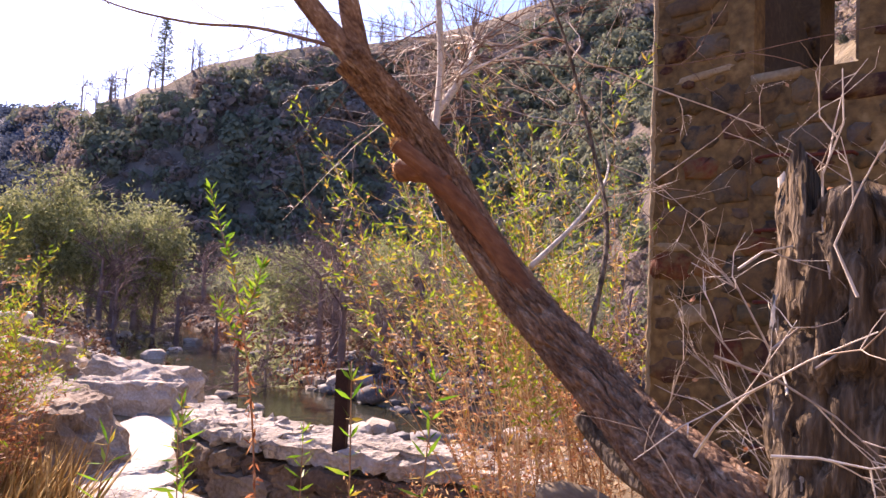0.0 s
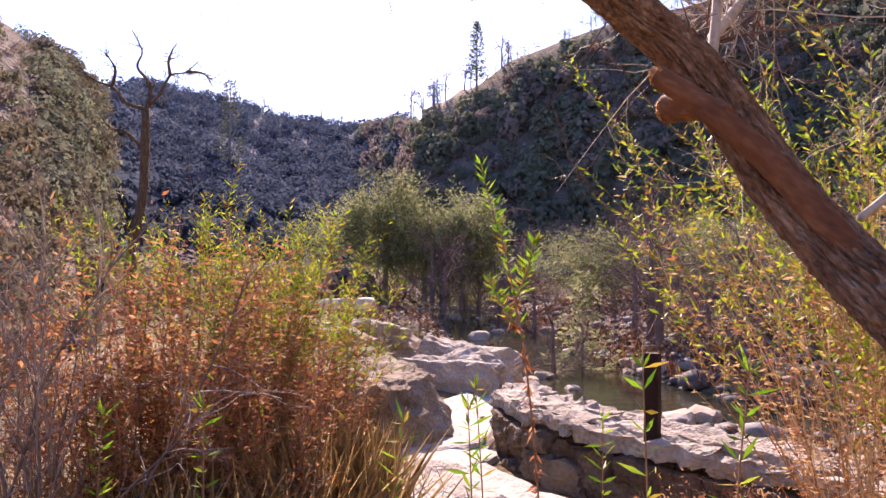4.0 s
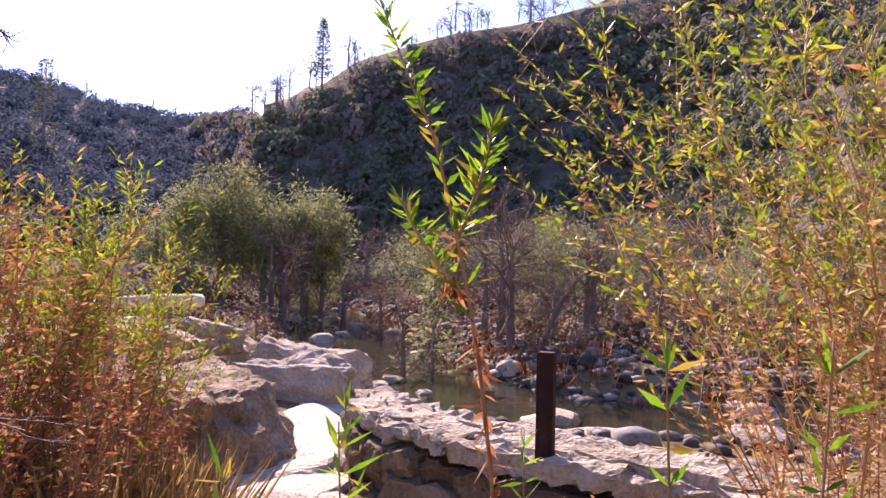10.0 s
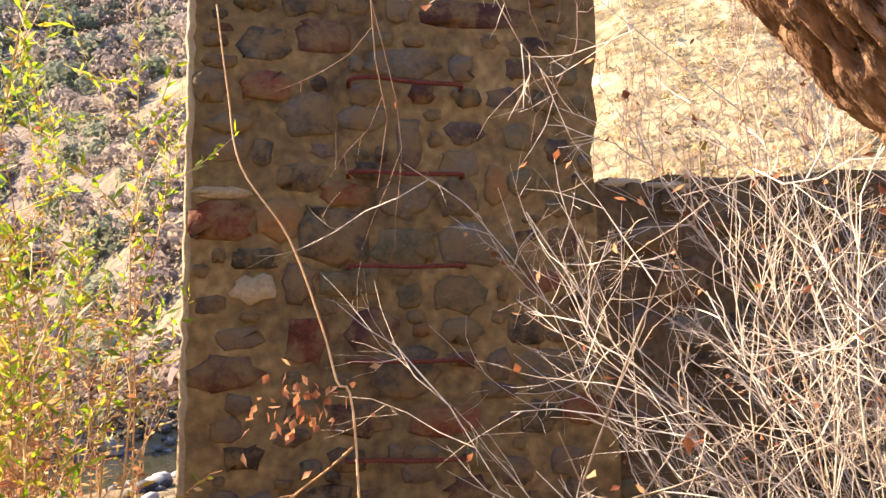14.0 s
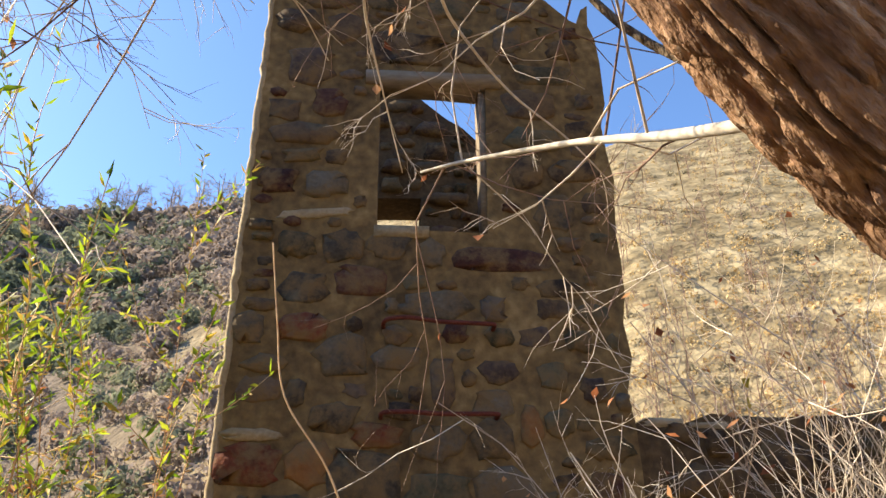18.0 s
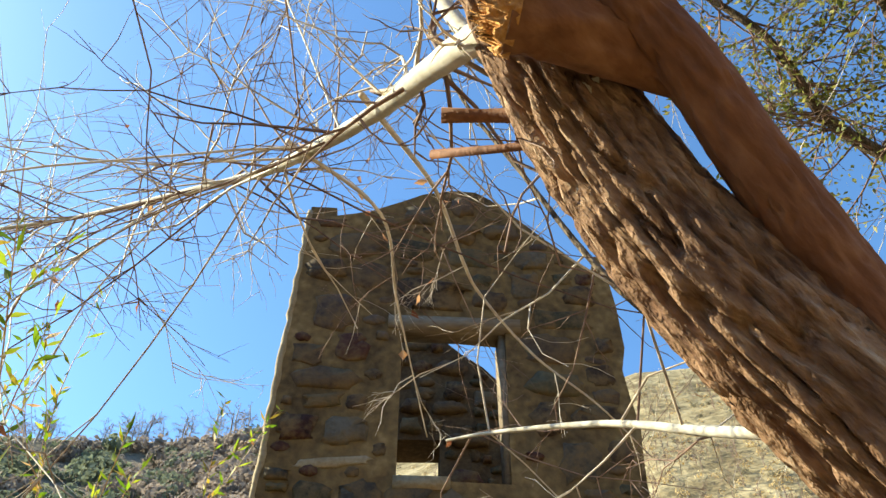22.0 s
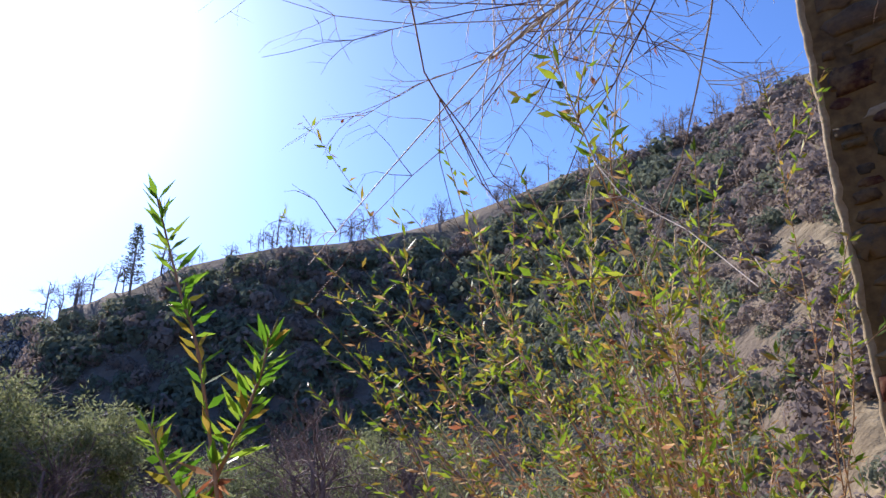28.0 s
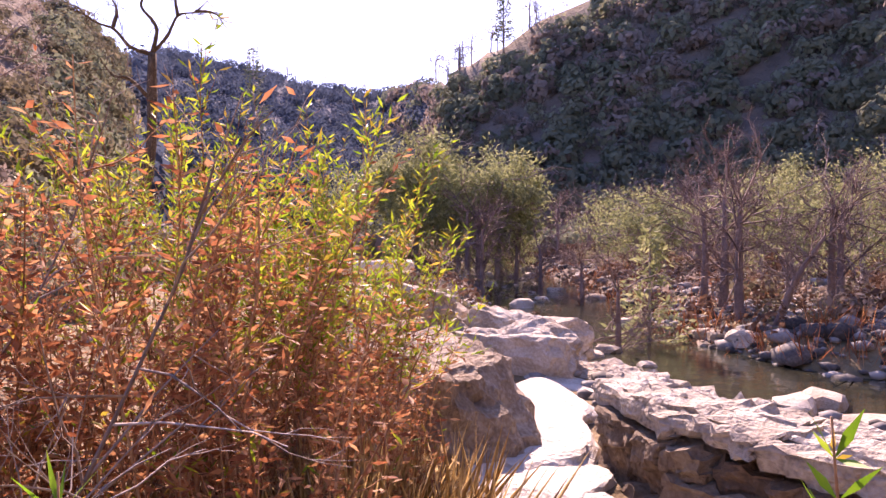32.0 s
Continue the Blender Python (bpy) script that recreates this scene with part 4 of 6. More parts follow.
# ---- shrubs ----
def shrub(name, label, x, y, rx, ry, h, stems, rng, m_stem, leafage, lean=(0, 0), r=0.006, twigs=3, wild=0.16, tall=(0.65, 1.0), leaf_from=0.25, category="shrub", depth=1, segs=8, reach=(0.1, 0.26)):
    """Many upright stems from one patch of ground, with side twigs and narrow leaves."""
    thing = tagged(empty(name, x, y, gz(x, y)), label, category)
    g = Geo()
    tips = []
    for _ in range(stems):
        a, q = rng.uniform(0, 6.283), math.sqrt(rng.random())
        px, py = x + rx * q * math.cos(a) * 0.75, y + ry * q * math.sin(a) * 0.75
        hh = h * rng.uniform(*tall)
        k = segs
        d = unit([0.28 * q * math.cos(a) + lean[0] + rng.normal(0, 0.1), 0.28 * q * math.sin(a) + lean[1] + rng.normal(0, 0.1), 1])
        pts = [np.array([px, py, gz(px, py) - 0.03])]
        for i in range(k - 1):
            d = unit(d + rng.normal(0, wild, 3) * 0.5 + np.array([0, 0, 0.06]))
            pts.append(pts[-1] + d * hh / (k - 1))
        pts = np.array(pts)
        r0 = r * rng.uniform(0.6, 1.5)
        g.tube(pts, np.linspace(r0, r0 * 0.3, k), 4, cap=False)
        for i in range(k):
            f = i / (k - 1)
            if f > leaf_from:
                tips.append((pts[i], unit(d), f))
        for _t in range(twigs):
            f = rng.uniform(0.2, 0.97)
            i = min(int(f * (k - 1)), k - 2)
            q0 = pts[i] + (pts[i + 1] - pts[i]) * (f * (k - 1) - i)
            got = []
            twig(g, q0, unit(unit(pts[i + 1] - pts[i]) + rng.normal(0, 0.55, 3)), hh * rng.uniform(*reach), r0 * 0.5, depth, rng, 0.25, -0.03, 2, 3, got)
            tips += [(p, w, f) for p, w in got]
    place("brushwood", g, m_stem, thing)
    for pname, mat, per, length, width, lo, hi, lab in leafage:
        lv = Geo()
        pos, way = [], []
        for p, w, f in tips:
            if lo <= f <= hi:
                c = int(rng.poisson(per))
                for _ in range(c):
                    pos.append(p + rng.normal(0, 0.025, 3))
                    way.append(unit(w + rng.normal(0, 0.7, 3)))
        if pos:
            lv.leaves(pos, way, length, width, rng)
            place(pname, lv, mat, thing, lab)
    return thing


def wand_shrub(name, label, x, y, rx, ry, h, wands, rng, m_stem, dress, lean=(0, 0), green_from=0.45, shoots=7, r=0.0055, gap=0.02, fan=0.34):
    """Long wands that arch outwards from one root, each set all round with narrow leaves: fresh at the tips, withered below.
    dress: rows of part, material, share, length, width, lowest and highest place on the wand, droop, label."""
    thing = tagged(empty(name, x, y, gz(x, y)), label, "shrub")
    g = Geo()
    spots = []
    for _ in range(wands):
        a, q = rng.uniform(0, 6.283), math.sqrt(rng.random())
        b = np.array([x + rx * q * math.cos(a) * 0.6, y + ry * q * math.sin(a) * 0.6, 0.0])
        b[2] = gz(b[0], b[1]) - 0.03
        hh = h * rng.uniform(0.55, 1.0)
        out = np.array([fan * q * math.cos(a) + lean[0] + rng.normal(0, 0.07), fan * q * math.sin(a) + lean[1] + rng.normal(0, 0.07), 0.0])
        u = np.linspace(0, 1, 12)[:, None]
        sway = rng.normal(0, 0.03, 3) * [1, 1, 0.2]
        pts = b + hh * (out * (0.35 * u + 0.65 * u * u) + np.array([0, 0, 1.0]) * u * (1 - 0.1 * u * np.hypot(out[0], out[1])) + sway * np.sin(u * rng.uniform(4, 9)))
        r0 = r * rng.uniform(0.6, 1.3)
        g.tube(pts, np.linspace(r0, r0 * 0.22, 12), 5, cap=False)
        lines = [(pts, 0.0, 1.0)]
        for _s in range(shoots):
            f = rng.uniform(0.25, 0.93)
            i = min(int(f * 11), 10)
            p0 = pts[i] + (pts[i + 1] - pts[i]) * (f * 11 - i)
            d = unit(unit(pts[i + 1] - pts[i]) + rng.normal(0, 0.5, 3))
            L = hh * rng.uniform(0.08, 0.2) * (1.25 - 0.6 * f)
            w = np.linspace(0, 1, 5)[:, None]
            sp = p0 + L * (d * w + np.array([0, 0, 0.22]) * w * w + rng.normal(0, 0.03, 3) * np.sin(w * 5))
            g.tube(sp, np.linspace(r0 * 0.42, r0 * 0.14, 5), 3, cap=False)
            lines.append((sp, f, min(1.0, f + 0.25)))
        for ln, f0, f1 in lines:
            seg = np.linalg.norm(np.diff(ln, axis=0), axis=1)
            run = np.concatenate([[0], np.cumsum(seg)])
            k = max(2, int(run[-1] / gap))
            at_run = np.linspace(0.03, run[-1], k)
            p = np.stack([np.interp(at_run, run, ln[:, c]) for c in range(3)], -1)
            tg = np.gradient(p, axis=0)
            tg /= np.linalg.norm(tg, axis=1, keepdims=True) + 1e-9
            spots.append(np.hstack([p, tg, (f0 + (f1 - f0) * at_run / run[-1])[:, None], (np.arange(k) * 2.4 + rng.uniform(0, 6))[:, None]]))
    place("brushwood", g, m_stem, thing)
    S = np.vstack(spots)
    for pname, mat, share, length, width, lo, hi, droop, lab in dress:
        edge = rng.normal(0, 0.06, len(S))
        ok = (S[:, 6] + edge >= lo) & (S[:, 6] + edge <= hi) & (rng.random(len(S)) < share)
        p, tg, ph = S[ok, :3], S[ok, 3:6], S[ok, 7]
        side = np.stack([np.cos(ph), np.sin(ph), np.zeros(len(ph))], -1)
        lv = Geo()
        lv.leaves(p + rng.normal(0, 0.003, p.shape), tg * 0.75 + side * 0.8, length, width, rng, droop)
        place(pname, lv, mat, thing, lab)
    return thing


def make_shrubs():
    rng = np.random.default_rng(41)
    GREEN, YEL, RED = M_LEAFG, M_LEAFY, M_LEAFR
    # by the tower, leaning out over the path
    for x, y, rx, ry, h, n in ((-1.75, 2.75, 0.3, 0.25, 2.9, 16), (-1.8, 3.0, 0.4, 0.35, 3.3, 22), (-2.15, 3.2, 0.3, 0.35, 2.8, 13), (-1.7, 3.5, 0.25, 0.35, 3.3, 16), (-2.0, 3.9, 0.4, 0.4, 2.7, 11)):
        wand_shrub("willow_shrub", "willow shrub with green-tipped wands over dry russet stems", x, y, rx, ry, h, n, rng, M_STEMT, [("green_leaves", GREEN, 0.75, 0.044, 0.0115, 0.77, 1.2, 0.0, "narrow green leaves"), ("yellow_leaves", YEL, 0.2, 0.042, 0.011, 0.62, 1.1, 0.1, "yellowing leaves"), ("dry_leaves", M_LEAFT, 0.4, 0.034, 0.009, 0.1, 0.9, 0.5, "withered tan leaves"), ("russet_leaves", RED, 0.26, 0.034, 0.01, 0.1, 0.85, 0.6, "withered russet leaves")], lean=(-0.17, -0.13), r=0.005, shoots=9)
    # green-tipped and russet clumps across the path
    for x, y, rx, ry, h, n in ((-5.5, 0.75, 0.6, 0.5, 2.4, 38), (-6.2, 0.1, 0.7, 0.7, 2.55, 44), (-5.3, 0.35, 0.5, 0.4, 2.3, 28), (-6.5, 1.0, 0.5, 0.45, 2.35, 32), (-5.9, 1.35, 0.4, 0.35, 1.9, 20)):
        wand_shrub("willow_shrub", "dense willow clump with green tips over russet stems", x, y, rx, ry, h, n, rng, M_STEMR, [("green_leaves", GREEN, 0.62, 0.058, 0.0125, 0.7, 1.2, 0.0, "narrow green leaves"), ("yellow_leaves", YEL, 0.2, 0.055, 0.011, 0.62, 1.1, 0.1, "yellowing leaves"), ("dry_leaves", RED, 0.55, 0.045, 0.012, 0.1, 0.84, 0.6, "withered russet leaves")], r=0.006, shoots=9, fan=0.3)
    for x, y, rx, ry, h, n in ((-4.35, 0.12, 0.3, 0.3, 2.3, 17), (-4.55, -0.35, 0.45, 0.4, 2.2, 20), (-5.2, -0.9, 0.6, 0.55, 2.2, 22), (-4.25, -0.3, 0.35, 0.3, 1.9, 15), (-4.1, 0.5, 0.35, 0.3, 1.5, 14), (-4.75, 0.3, 0.4, 0.3, 2.2, 16), (-4.9, 0.9, 0.4, 0.3, 1.5, 14)):
        wand_shrub("russet_shrub", "tall shrub of dry red-brown leaves and stems", x, y, rx, ry, h, n, rng, M_STEMR, [("dry_leaves", RED, 0.62, 0.05, 0.016, 0.22, 1.2, 0.5, "curled red-brown leaves"), ("yellow_leaves", YEL, 0.05, 0.05, 0.013, 0.5, 1.2, 0.1, "last yellow leaves"), ("green_leaves", GREEN, 0.04, 0.055, 0.012, 0.4, 1.2, 0.0, "")], r=0.0075, shoots=11, fan=0.26, gap=0.02)
    # bare grey shrubs
    for x, y, rx, ry, h, n in ((-3.65, -0.7, 0.35, 0.35, 2.2, 14), (-4.1, -1.1, 0.4, 0.4, 2.4, 18), (-5.0, -2.0, 0.7, 0.7, 2.4, 14), (-6.5, -1.9, 0.7, 0.7, 2.5, 16)):
        shrub("bare_shrub", "bare grey-brown shrub of crossing twigs", x, y, rx, ry, h, n, rng, M_GREYT, [("dry_leaves", RED, 0.05, 0.05, 0.016, 0.2, 1.0, "last dry leaves")], r=0.0075, twigs=13, wild=0.24, depth=2)
    # pale bare thicket in front of the low wall
    for x, y, rx, ry, h, n in ((0.95, 2.4, 0.2, 0.25, 2.6, 28), (1.15, 2.4, 0.35, 0.3, 2.9, 48), (1.5, 2.7, 0.4, 0.3, 3.1, 44), (1.1, 1.95, 0.2, 0.2, 2.4, 24), (0.95, 2.8, 0.3, 0.2, 2.8, 30)):
        shrub("bare_thicket", "tangled pale bare twigs with a few dead leaves", x, y, rx, ry, h, n, rng, M_TWIG, [("dry_leaves", RED, 0.03, 0.03, 0.016, 0.2, 1.0, "curled dead leaves")], r=0.0038, twigs=18, wild=0.42, depth=2, segs=12, lean=(0.0, 0.0), reach=(0.06, 0.19))
    shrub("bare_thicket", "arching bare branches with a few red and yellow leaves", 1.6, 2.6, 0.35, 0.3, 3.1, 15, rng, M_TWIG, [("dry_leaves", RED, 0.05, 0.045, 0.024, 0.4, 1.0, "curled red leaves"), ("yellow_leaves", YEL, 0.02, 0.05, 0.03, 0.5, 1.0, "last yellow leaves")], r=0.005, twigs=16, wild=0.2, depth=2, segs=12, lean=(-0.24, 0.0), tall=(0.8, 1.0), reach=(0.06, 0.15))

    for x, y, rx, ry, h, n in ((-3.9, 0.35, 0.5, 0.4, 0.8, 26), (-4.6, 0.75, 0.6, 0.4, 0.9, 30), (-3.3, -0.5, 0.5, 0.4, 0.8, 26), (-4.2, -0.5, 0.6, 0.5, 0.9, 34), (-5.0, 0.35, 0.6, 0.5, 1.0, 34), (-5.6, -0.5, 0.7, 0.6, 1.1, 34), (-6.0, 0.7, 0.6, 0.5, 1.0, 30), (-2.7, -0.9, 0.5, 0.4, 0.7, 22), (-3.2, 1.5, 0.5, 0.4, 0.5, 20), (-2.6, 2.6, 0.5, 0.4, 0.7, 26), (-3.0, 3.2, 0.5, 0.3, 0.6, 24), (-1.9, 2.2, 0.5, 0.4, 0.7, 26)):
        shrub("dead_brush", "low tangle of dead brown stalks and leaves", x, y, rx, ry, h, n, rng, M_TWIGD, [("dry_leaves", RED, 0.5, 0.035, 0.012, 0.0, 1.01, "dead brown leaves"), ("pale_leaves", M_LEAFT, 0.35, 0.035, 0.012, 0.0, 1.01, "pale withered leaves")], r=0.005, twigs=6, wild=0.4)


make_shrubs()


def shoot(label, base, tip, clusters, rng, leaf=0.13, wide=0.018, low=0.45):
    """A single tall leafy stalk."""
    thing = tagged(empty("leafy_shoot", *base), label, "plant", group="leafy shoots by the path")
    base, tip = np.array(base, float), np.array(tip, float)
    mid = (base + tip) / 2 + rng.normal(0, 0.04, 3)
    s = spline([base - [0, 0, 0.03], mid, tip], 10)
    g = Geo()
    g.tube(s, np.linspace(0.006, 0.002, len(s)), 5)
    lv, dead = Geo(), Geo()
    pos, way, dp, dw = [], [], [], []
    for c in range(clusters):
        f = low + (1 - low) * c / max(1, clusters - 1)
        i = min(int(f * (len(s) - 1)), len(s) - 2)
        ax = unit(s[i + 1] - s[i])
        for k in range(3):
            a = c * 2.4 + k * 2.1
            d = unit(np.array([math.cos(a), math.sin(a), 0.35 + 0.9 * (f > 0.93)]) + ax * 0.3)
            (pos if rng.random() < 0.85 else dp).append(s[i])
            (way if len(pos) > len(way) else dw).append(d)
    lv.leaves(pos, way, leaf, wide, rng, 0.05)
    if dp:
        dead.leaves(dp, dw, leaf * 0.8, wide, rng, 0.6)
        place("yellow_leaves", dead, M_LEAFY, thing)
    place("stalk", g, M_STEMR, thing)
    place("leaves", lv, M_LEAFB, thing)
    return thing


def make_shoots():
    rng = np.random.default_rng(51)
    # the tall branched one beside the path
    thing = tagged(empty("tall_shoot", -1.55, 1.12, gz(-1.55, 1.12)), "tall solitary willow shoot, green at the tips, withered below", "plant", group="leafy shoots by the path")
    g, lv, dd, yl = Geo(), Geo(), Geo(), Geo()
    for pts, c0 in (([(-1.56, 1.07, 0.42), (-1.56, 1.06, 1.2), (-1.6, 1.02, 1.9), (-1.69, 0.985, 2.3), (-1.79, 0.98, 2.46), (-1.94, 0.99, 2.66)], 2.02), ([(-1.67, 1.0, 2.17), (-1.66, 1.03, 2.25), (-1.66, 1.05, 2.31), (-1.67, 1.07, 2.38)], 2.18), ([(-1.65, 1.0, 2.1), (-1.71, 0.965, 2.18), (-1.75, 0.945, 2.25)], 2.12)):
        s = spline(pts, 9)
        g.tube(s, np.linspace(0.0042, 0.0016, len(s)), 5)
        for i in range(len(s) - 1):
            ax = unit(s[i + 1] - s[i])
            if s[i][2] > c0:
                top = i > len(s) - 6
                for k in range(4 if top else 3):
                    a = i * 2.4 + k * 2.1
                    d = unit(np.array([math.cos(a), math.sin(a), 0.5]) + ax * (0.9 if top else 0.25))
                    (lv if rng.random() < 0.75 else yl).leaves([s[i]], [d], 0.043, 0.009, rng)
            elif s[i][2] > 1.4:
                dd.leaves(s[i] + (s[i + 1] - s[i]) * rng.random((9, 1)), rng.normal(0, 1, (9, 3)), 0.038, 0.009, rng, 0.9)
    place("stalk", g, M_STEMR, thing)
    place("leaves", lv, M_LEAFB, thing)
    place("yellow_leaves", yl, M_LEAFY, thing)
    place("withered_leaves", dd, M_LEAFR, thing)
    lab = "slender leafy shoot with long bright green leaves"
    for b, t in (((-1.6, 1.42), (-1.63, 1.45, 2.03)), ((-2.3, 1.1), (-2.26, 1.08, 1.78)), ((-2.3, 0.85), (-2.24, 0.82, 1.75)), ((-1.45, 1.75), (-1.5, 1.78, 2.02)), ((-2.6, 1.3), (-2.6, 1.25, 1.8)), ((-3.0, 0.1), (-3.0, 0.1, 1.7)), ((-2.6, 1.9), (-2.65, 1.95, 1.6)), ((-3.4, -0.4), (-3.4, -0.35, 1.6))):
        shoot(lab, (b[0], b[1], gz(*b)), t, 13, rng, 0.085, 0.013)

    stalk = tagged(empty("dry_stalk", -0.7, 1.75, gz(-0.7, 1.75)), "tall dry stalk with a clump of curled dead leaves", "plant")
    g, lv = Geo(), Geo()
    s = spline([(-0.7, 1.75, 0.42), (-0.72, 1.76, 1.2), (-0.745, 1.75, 1.93), (-0.775, 1.75, 2.03), (-0.8, 1.75, 2.12), (-0.85, 1.75, 2.25), (-0.923, 1.75, 2.36), (-0.945, 1.75, 2.48), (-0.965, 1.75, 2.62)], 6)
    g.tube(s, np.linspace(0.0022, 0.0011, len(s)), 7)
    twig(g, (-0.75, 1.75, 1.93), (-0.9, 0.05, -0.35), 0.15, 0.0022, 1, rng, 0.3, 0.1, 3)
    c = np.array([-0.84, 1.76, 1.99]) + rng.normal(0, 1, (60, 3)) * [0.035, 0.02, 0.028]
    lv.leaves(c, rng.normal(0, 0.6, (60, 3)), 0.018, 0.011, rng, 0.8)
    place("stalk", g, M_STEMT, stalk)
    place("dead_leaves", lv, M_LEAFR, stalk, "curled russet leaves")


make_shoots()


# ---- rocks ----
def boulder(rng, name, label, x, y, z, sx, sy, sz, mat, turn=0.0, flat=0.5, category="boulder", rough=0.12, sub=3):
    """An angular weathered boulder with a levelled top, cut by a few planes."""
    bm = bmesh.new()
    bmesh.ops.create_icosphere(bm, subdivisions=sub, radius=1.0)
    cuts = [(unit(rng.normal(0, 1, 3) * [1, 1, 0.5]), rng.uniform(0.55, 0.85)) for _ in range(13)] + [(unit([rng.normal(0, 0.1), rng.normal(0, 0.1), 1]), flat)]
    off = rng.uniform(0, 50, 3)
    for v in bm.verts:
        p = np.array(v.co)
        for n, d in cuts:
            q = p @ n
            if q > d:
                p = p - n * (q - d) * 0.97
        k = noise.noise(Vector(p * 1.6 + off)) * rough + noise.noise(Vector(p * 5 + off)) * rough * 0.6 + noise.noise(Vector(p * 13 + off)) * rough * 0.3
        k += 0.06 * (abs(noise.noise(Vector((p[0] * 0.8, p[1] * 0.8, p[2] * 7)) + Vector(off))) - 0.3)
        p = p * (1 + k)
        v.co = (p[0] * sx, p[1] * sy, p[2] * sz)
    me = bpy.data.meshes.new(name)
    bm.to_mesh(me)
    bm.free()
    me.materials.append(mat)
    me.polygons.foreach_set("use_smooth", [False] * len(me.polygons))
    ob = new(name, me)
    ob.matrix_basis = Matrix.Translation((x, y, z)) @ Matrix.Rotation(turn, 4, "Z")
    return tagged(ob, label, category)


def make_rocks():
    rng = np.random.default_rng(61)
    big = "sun-bleached granite boulder with a dark shaded side"
    for x, y, z, sx, sy, sz, turn, fl in ((-7.0, 1.7, 0.62, 1.05, 0.9, 1.1, 0.4, 0.5), (-8.6, 2.0, 0.72, 1.05, 0.85, 0.95, 0.2, 0.5), (-9.9, 3.7, 0.4, 1.35, 0.75, 0.9, 0.5, 0.6), (-11.6, 4.6, 0.35, 1.2, 0.8, 0.85, 0.5, 0.62), (-9.3, 4.7, 0.15, 0.7, 0.5, 0.55, 0.3, 0.6), (-12.8, 3.2, 0.7, 1.6, 1.1, 0.9, 0.2, 0.55), (-10.6, 2.2, 0.8, 1.2, 0.9, 0.8, 0.1, 0.55)):
        boulder(rng, "boulder", big, x, y, z, sx, sy, sz, M_ROCK2 if x > -9 else M_ROCK, turn, fl, rough=0.2, sub=5)
    # bleached slab underfoot, in a few plates
    for x, y, z, sx, sy, sz, turn in ((-7.7, 3.1, 0.42, 1.25, 0.75, 0.26, -0.35), (-6.5, 2.65, 0.44, 1.0, 0.7, 0.25, -0.5), (-5.75, 2.15, 0.43, 0.95, 0.62, 0.25, -0.6), (-4.95, 2.3, 0.42, 0.85, 0.5, 0.24, 0.1), (-4.1, 2.6, 0.42, 0.8, 0.42, 0.24, 0.3), (-8.7, 3.9, 0.36, 0.9, 0.55, 0.26, 0.4), (-5.2, 1.55, 0.4, 0.7, 0.5, 0.22, 0.9)):
        boulder(rng, "rock_slab", "low bleached rock slab, nearly white in the sun", x, y, z, sx, sy, sz, M_WHITE, turn, 0.55, "rock", 0.1, 4)
    # rocks in and beside the creek
    for _ in range(60):
        i = int(rng.integers(10, len(RIVER) - 30))
        o = rng.normal(0, 2.4, 2)
        x, y = RIVER[i] + o
        if math.hypot(x + 6, y - 3) < 4:
            continue
        s = rng.uniform(0.15, 0.5)
        boulder(rng, "creek_rock", "pale water-worn rock at the creek", x, y, max(gz(x, y), -0.15) + s * 0.1, s * 1.2, s, s * 0.65, M_ROCK, rng.uniform(0, 3), 0.7, "rock", 0.14, 2)
    # cobble bank over the creek
    g = Geo()
    ico = bmesh.new()
    bmesh.ops.create_icosphere(ico, subdivisions=1, radius=1.0)
    iv = np.array([v.co[:] for v in ico.verts])
    fi = [tuple(v.index for v in f.verts) for f in ico.faces]
    ico.free()
    n = 6500
    t = rng.integers(12, len(RIVER) - 22, n)
    off = rng.normal(0, 1, (n, 2)) * [2.6, 2.6] + np.where(rng.random((n, 1)) < 0.75, [[1.2, 3.2]], [[-1, -2.2]])
    P = RIVER[t] + off
    zz = ground_z(P[:, 0], P[:, 1])
    for i in range(n):
        if math.hypot(P[i, 0] + 4.5, P[i, 1] - 2.2) < 3.2 or P[i, 1] < -40:
            continue
        s = rng.uniform(0.04, 0.15) * (1 + 1.3 * (rng.random() < 0.08))
        g.add(iv * (s * rng.uniform(0.8, 1.4), s * rng.uniform(0.8, 1.3), s * 0.6) * (1 + rng.normal(0, 0.1, (12, 1))) + (P[i, 0], P[i, 1], zz[i] + s * 0.2), fi)
    tagged(place("cobbles", g, M_COBBLE), "grey river cobbles along the creek bank", "stones", kind="stuff")


make_rocks()

LEDGE_F = spline([(-6.15, 2.98), (-5.4, 2.88), (-4.8, 2.97), (-4.3, 3.08), (-3.6, 3.4), (-2.7, 3.8)], 6)
LEDGE_B = spline([(-6.6, 3.45), (-5.9, 3.48), (-5.2, 3.58), (-4.6, 3.72), (-3.9, 4.02), (-3.0, 4.42)], 6)
ledge = tagged(empty("stone_ledge", -4.4, 3.2, 0.3), "low dry-laid wall of flat pale stones with a dark shaded face", "wall")


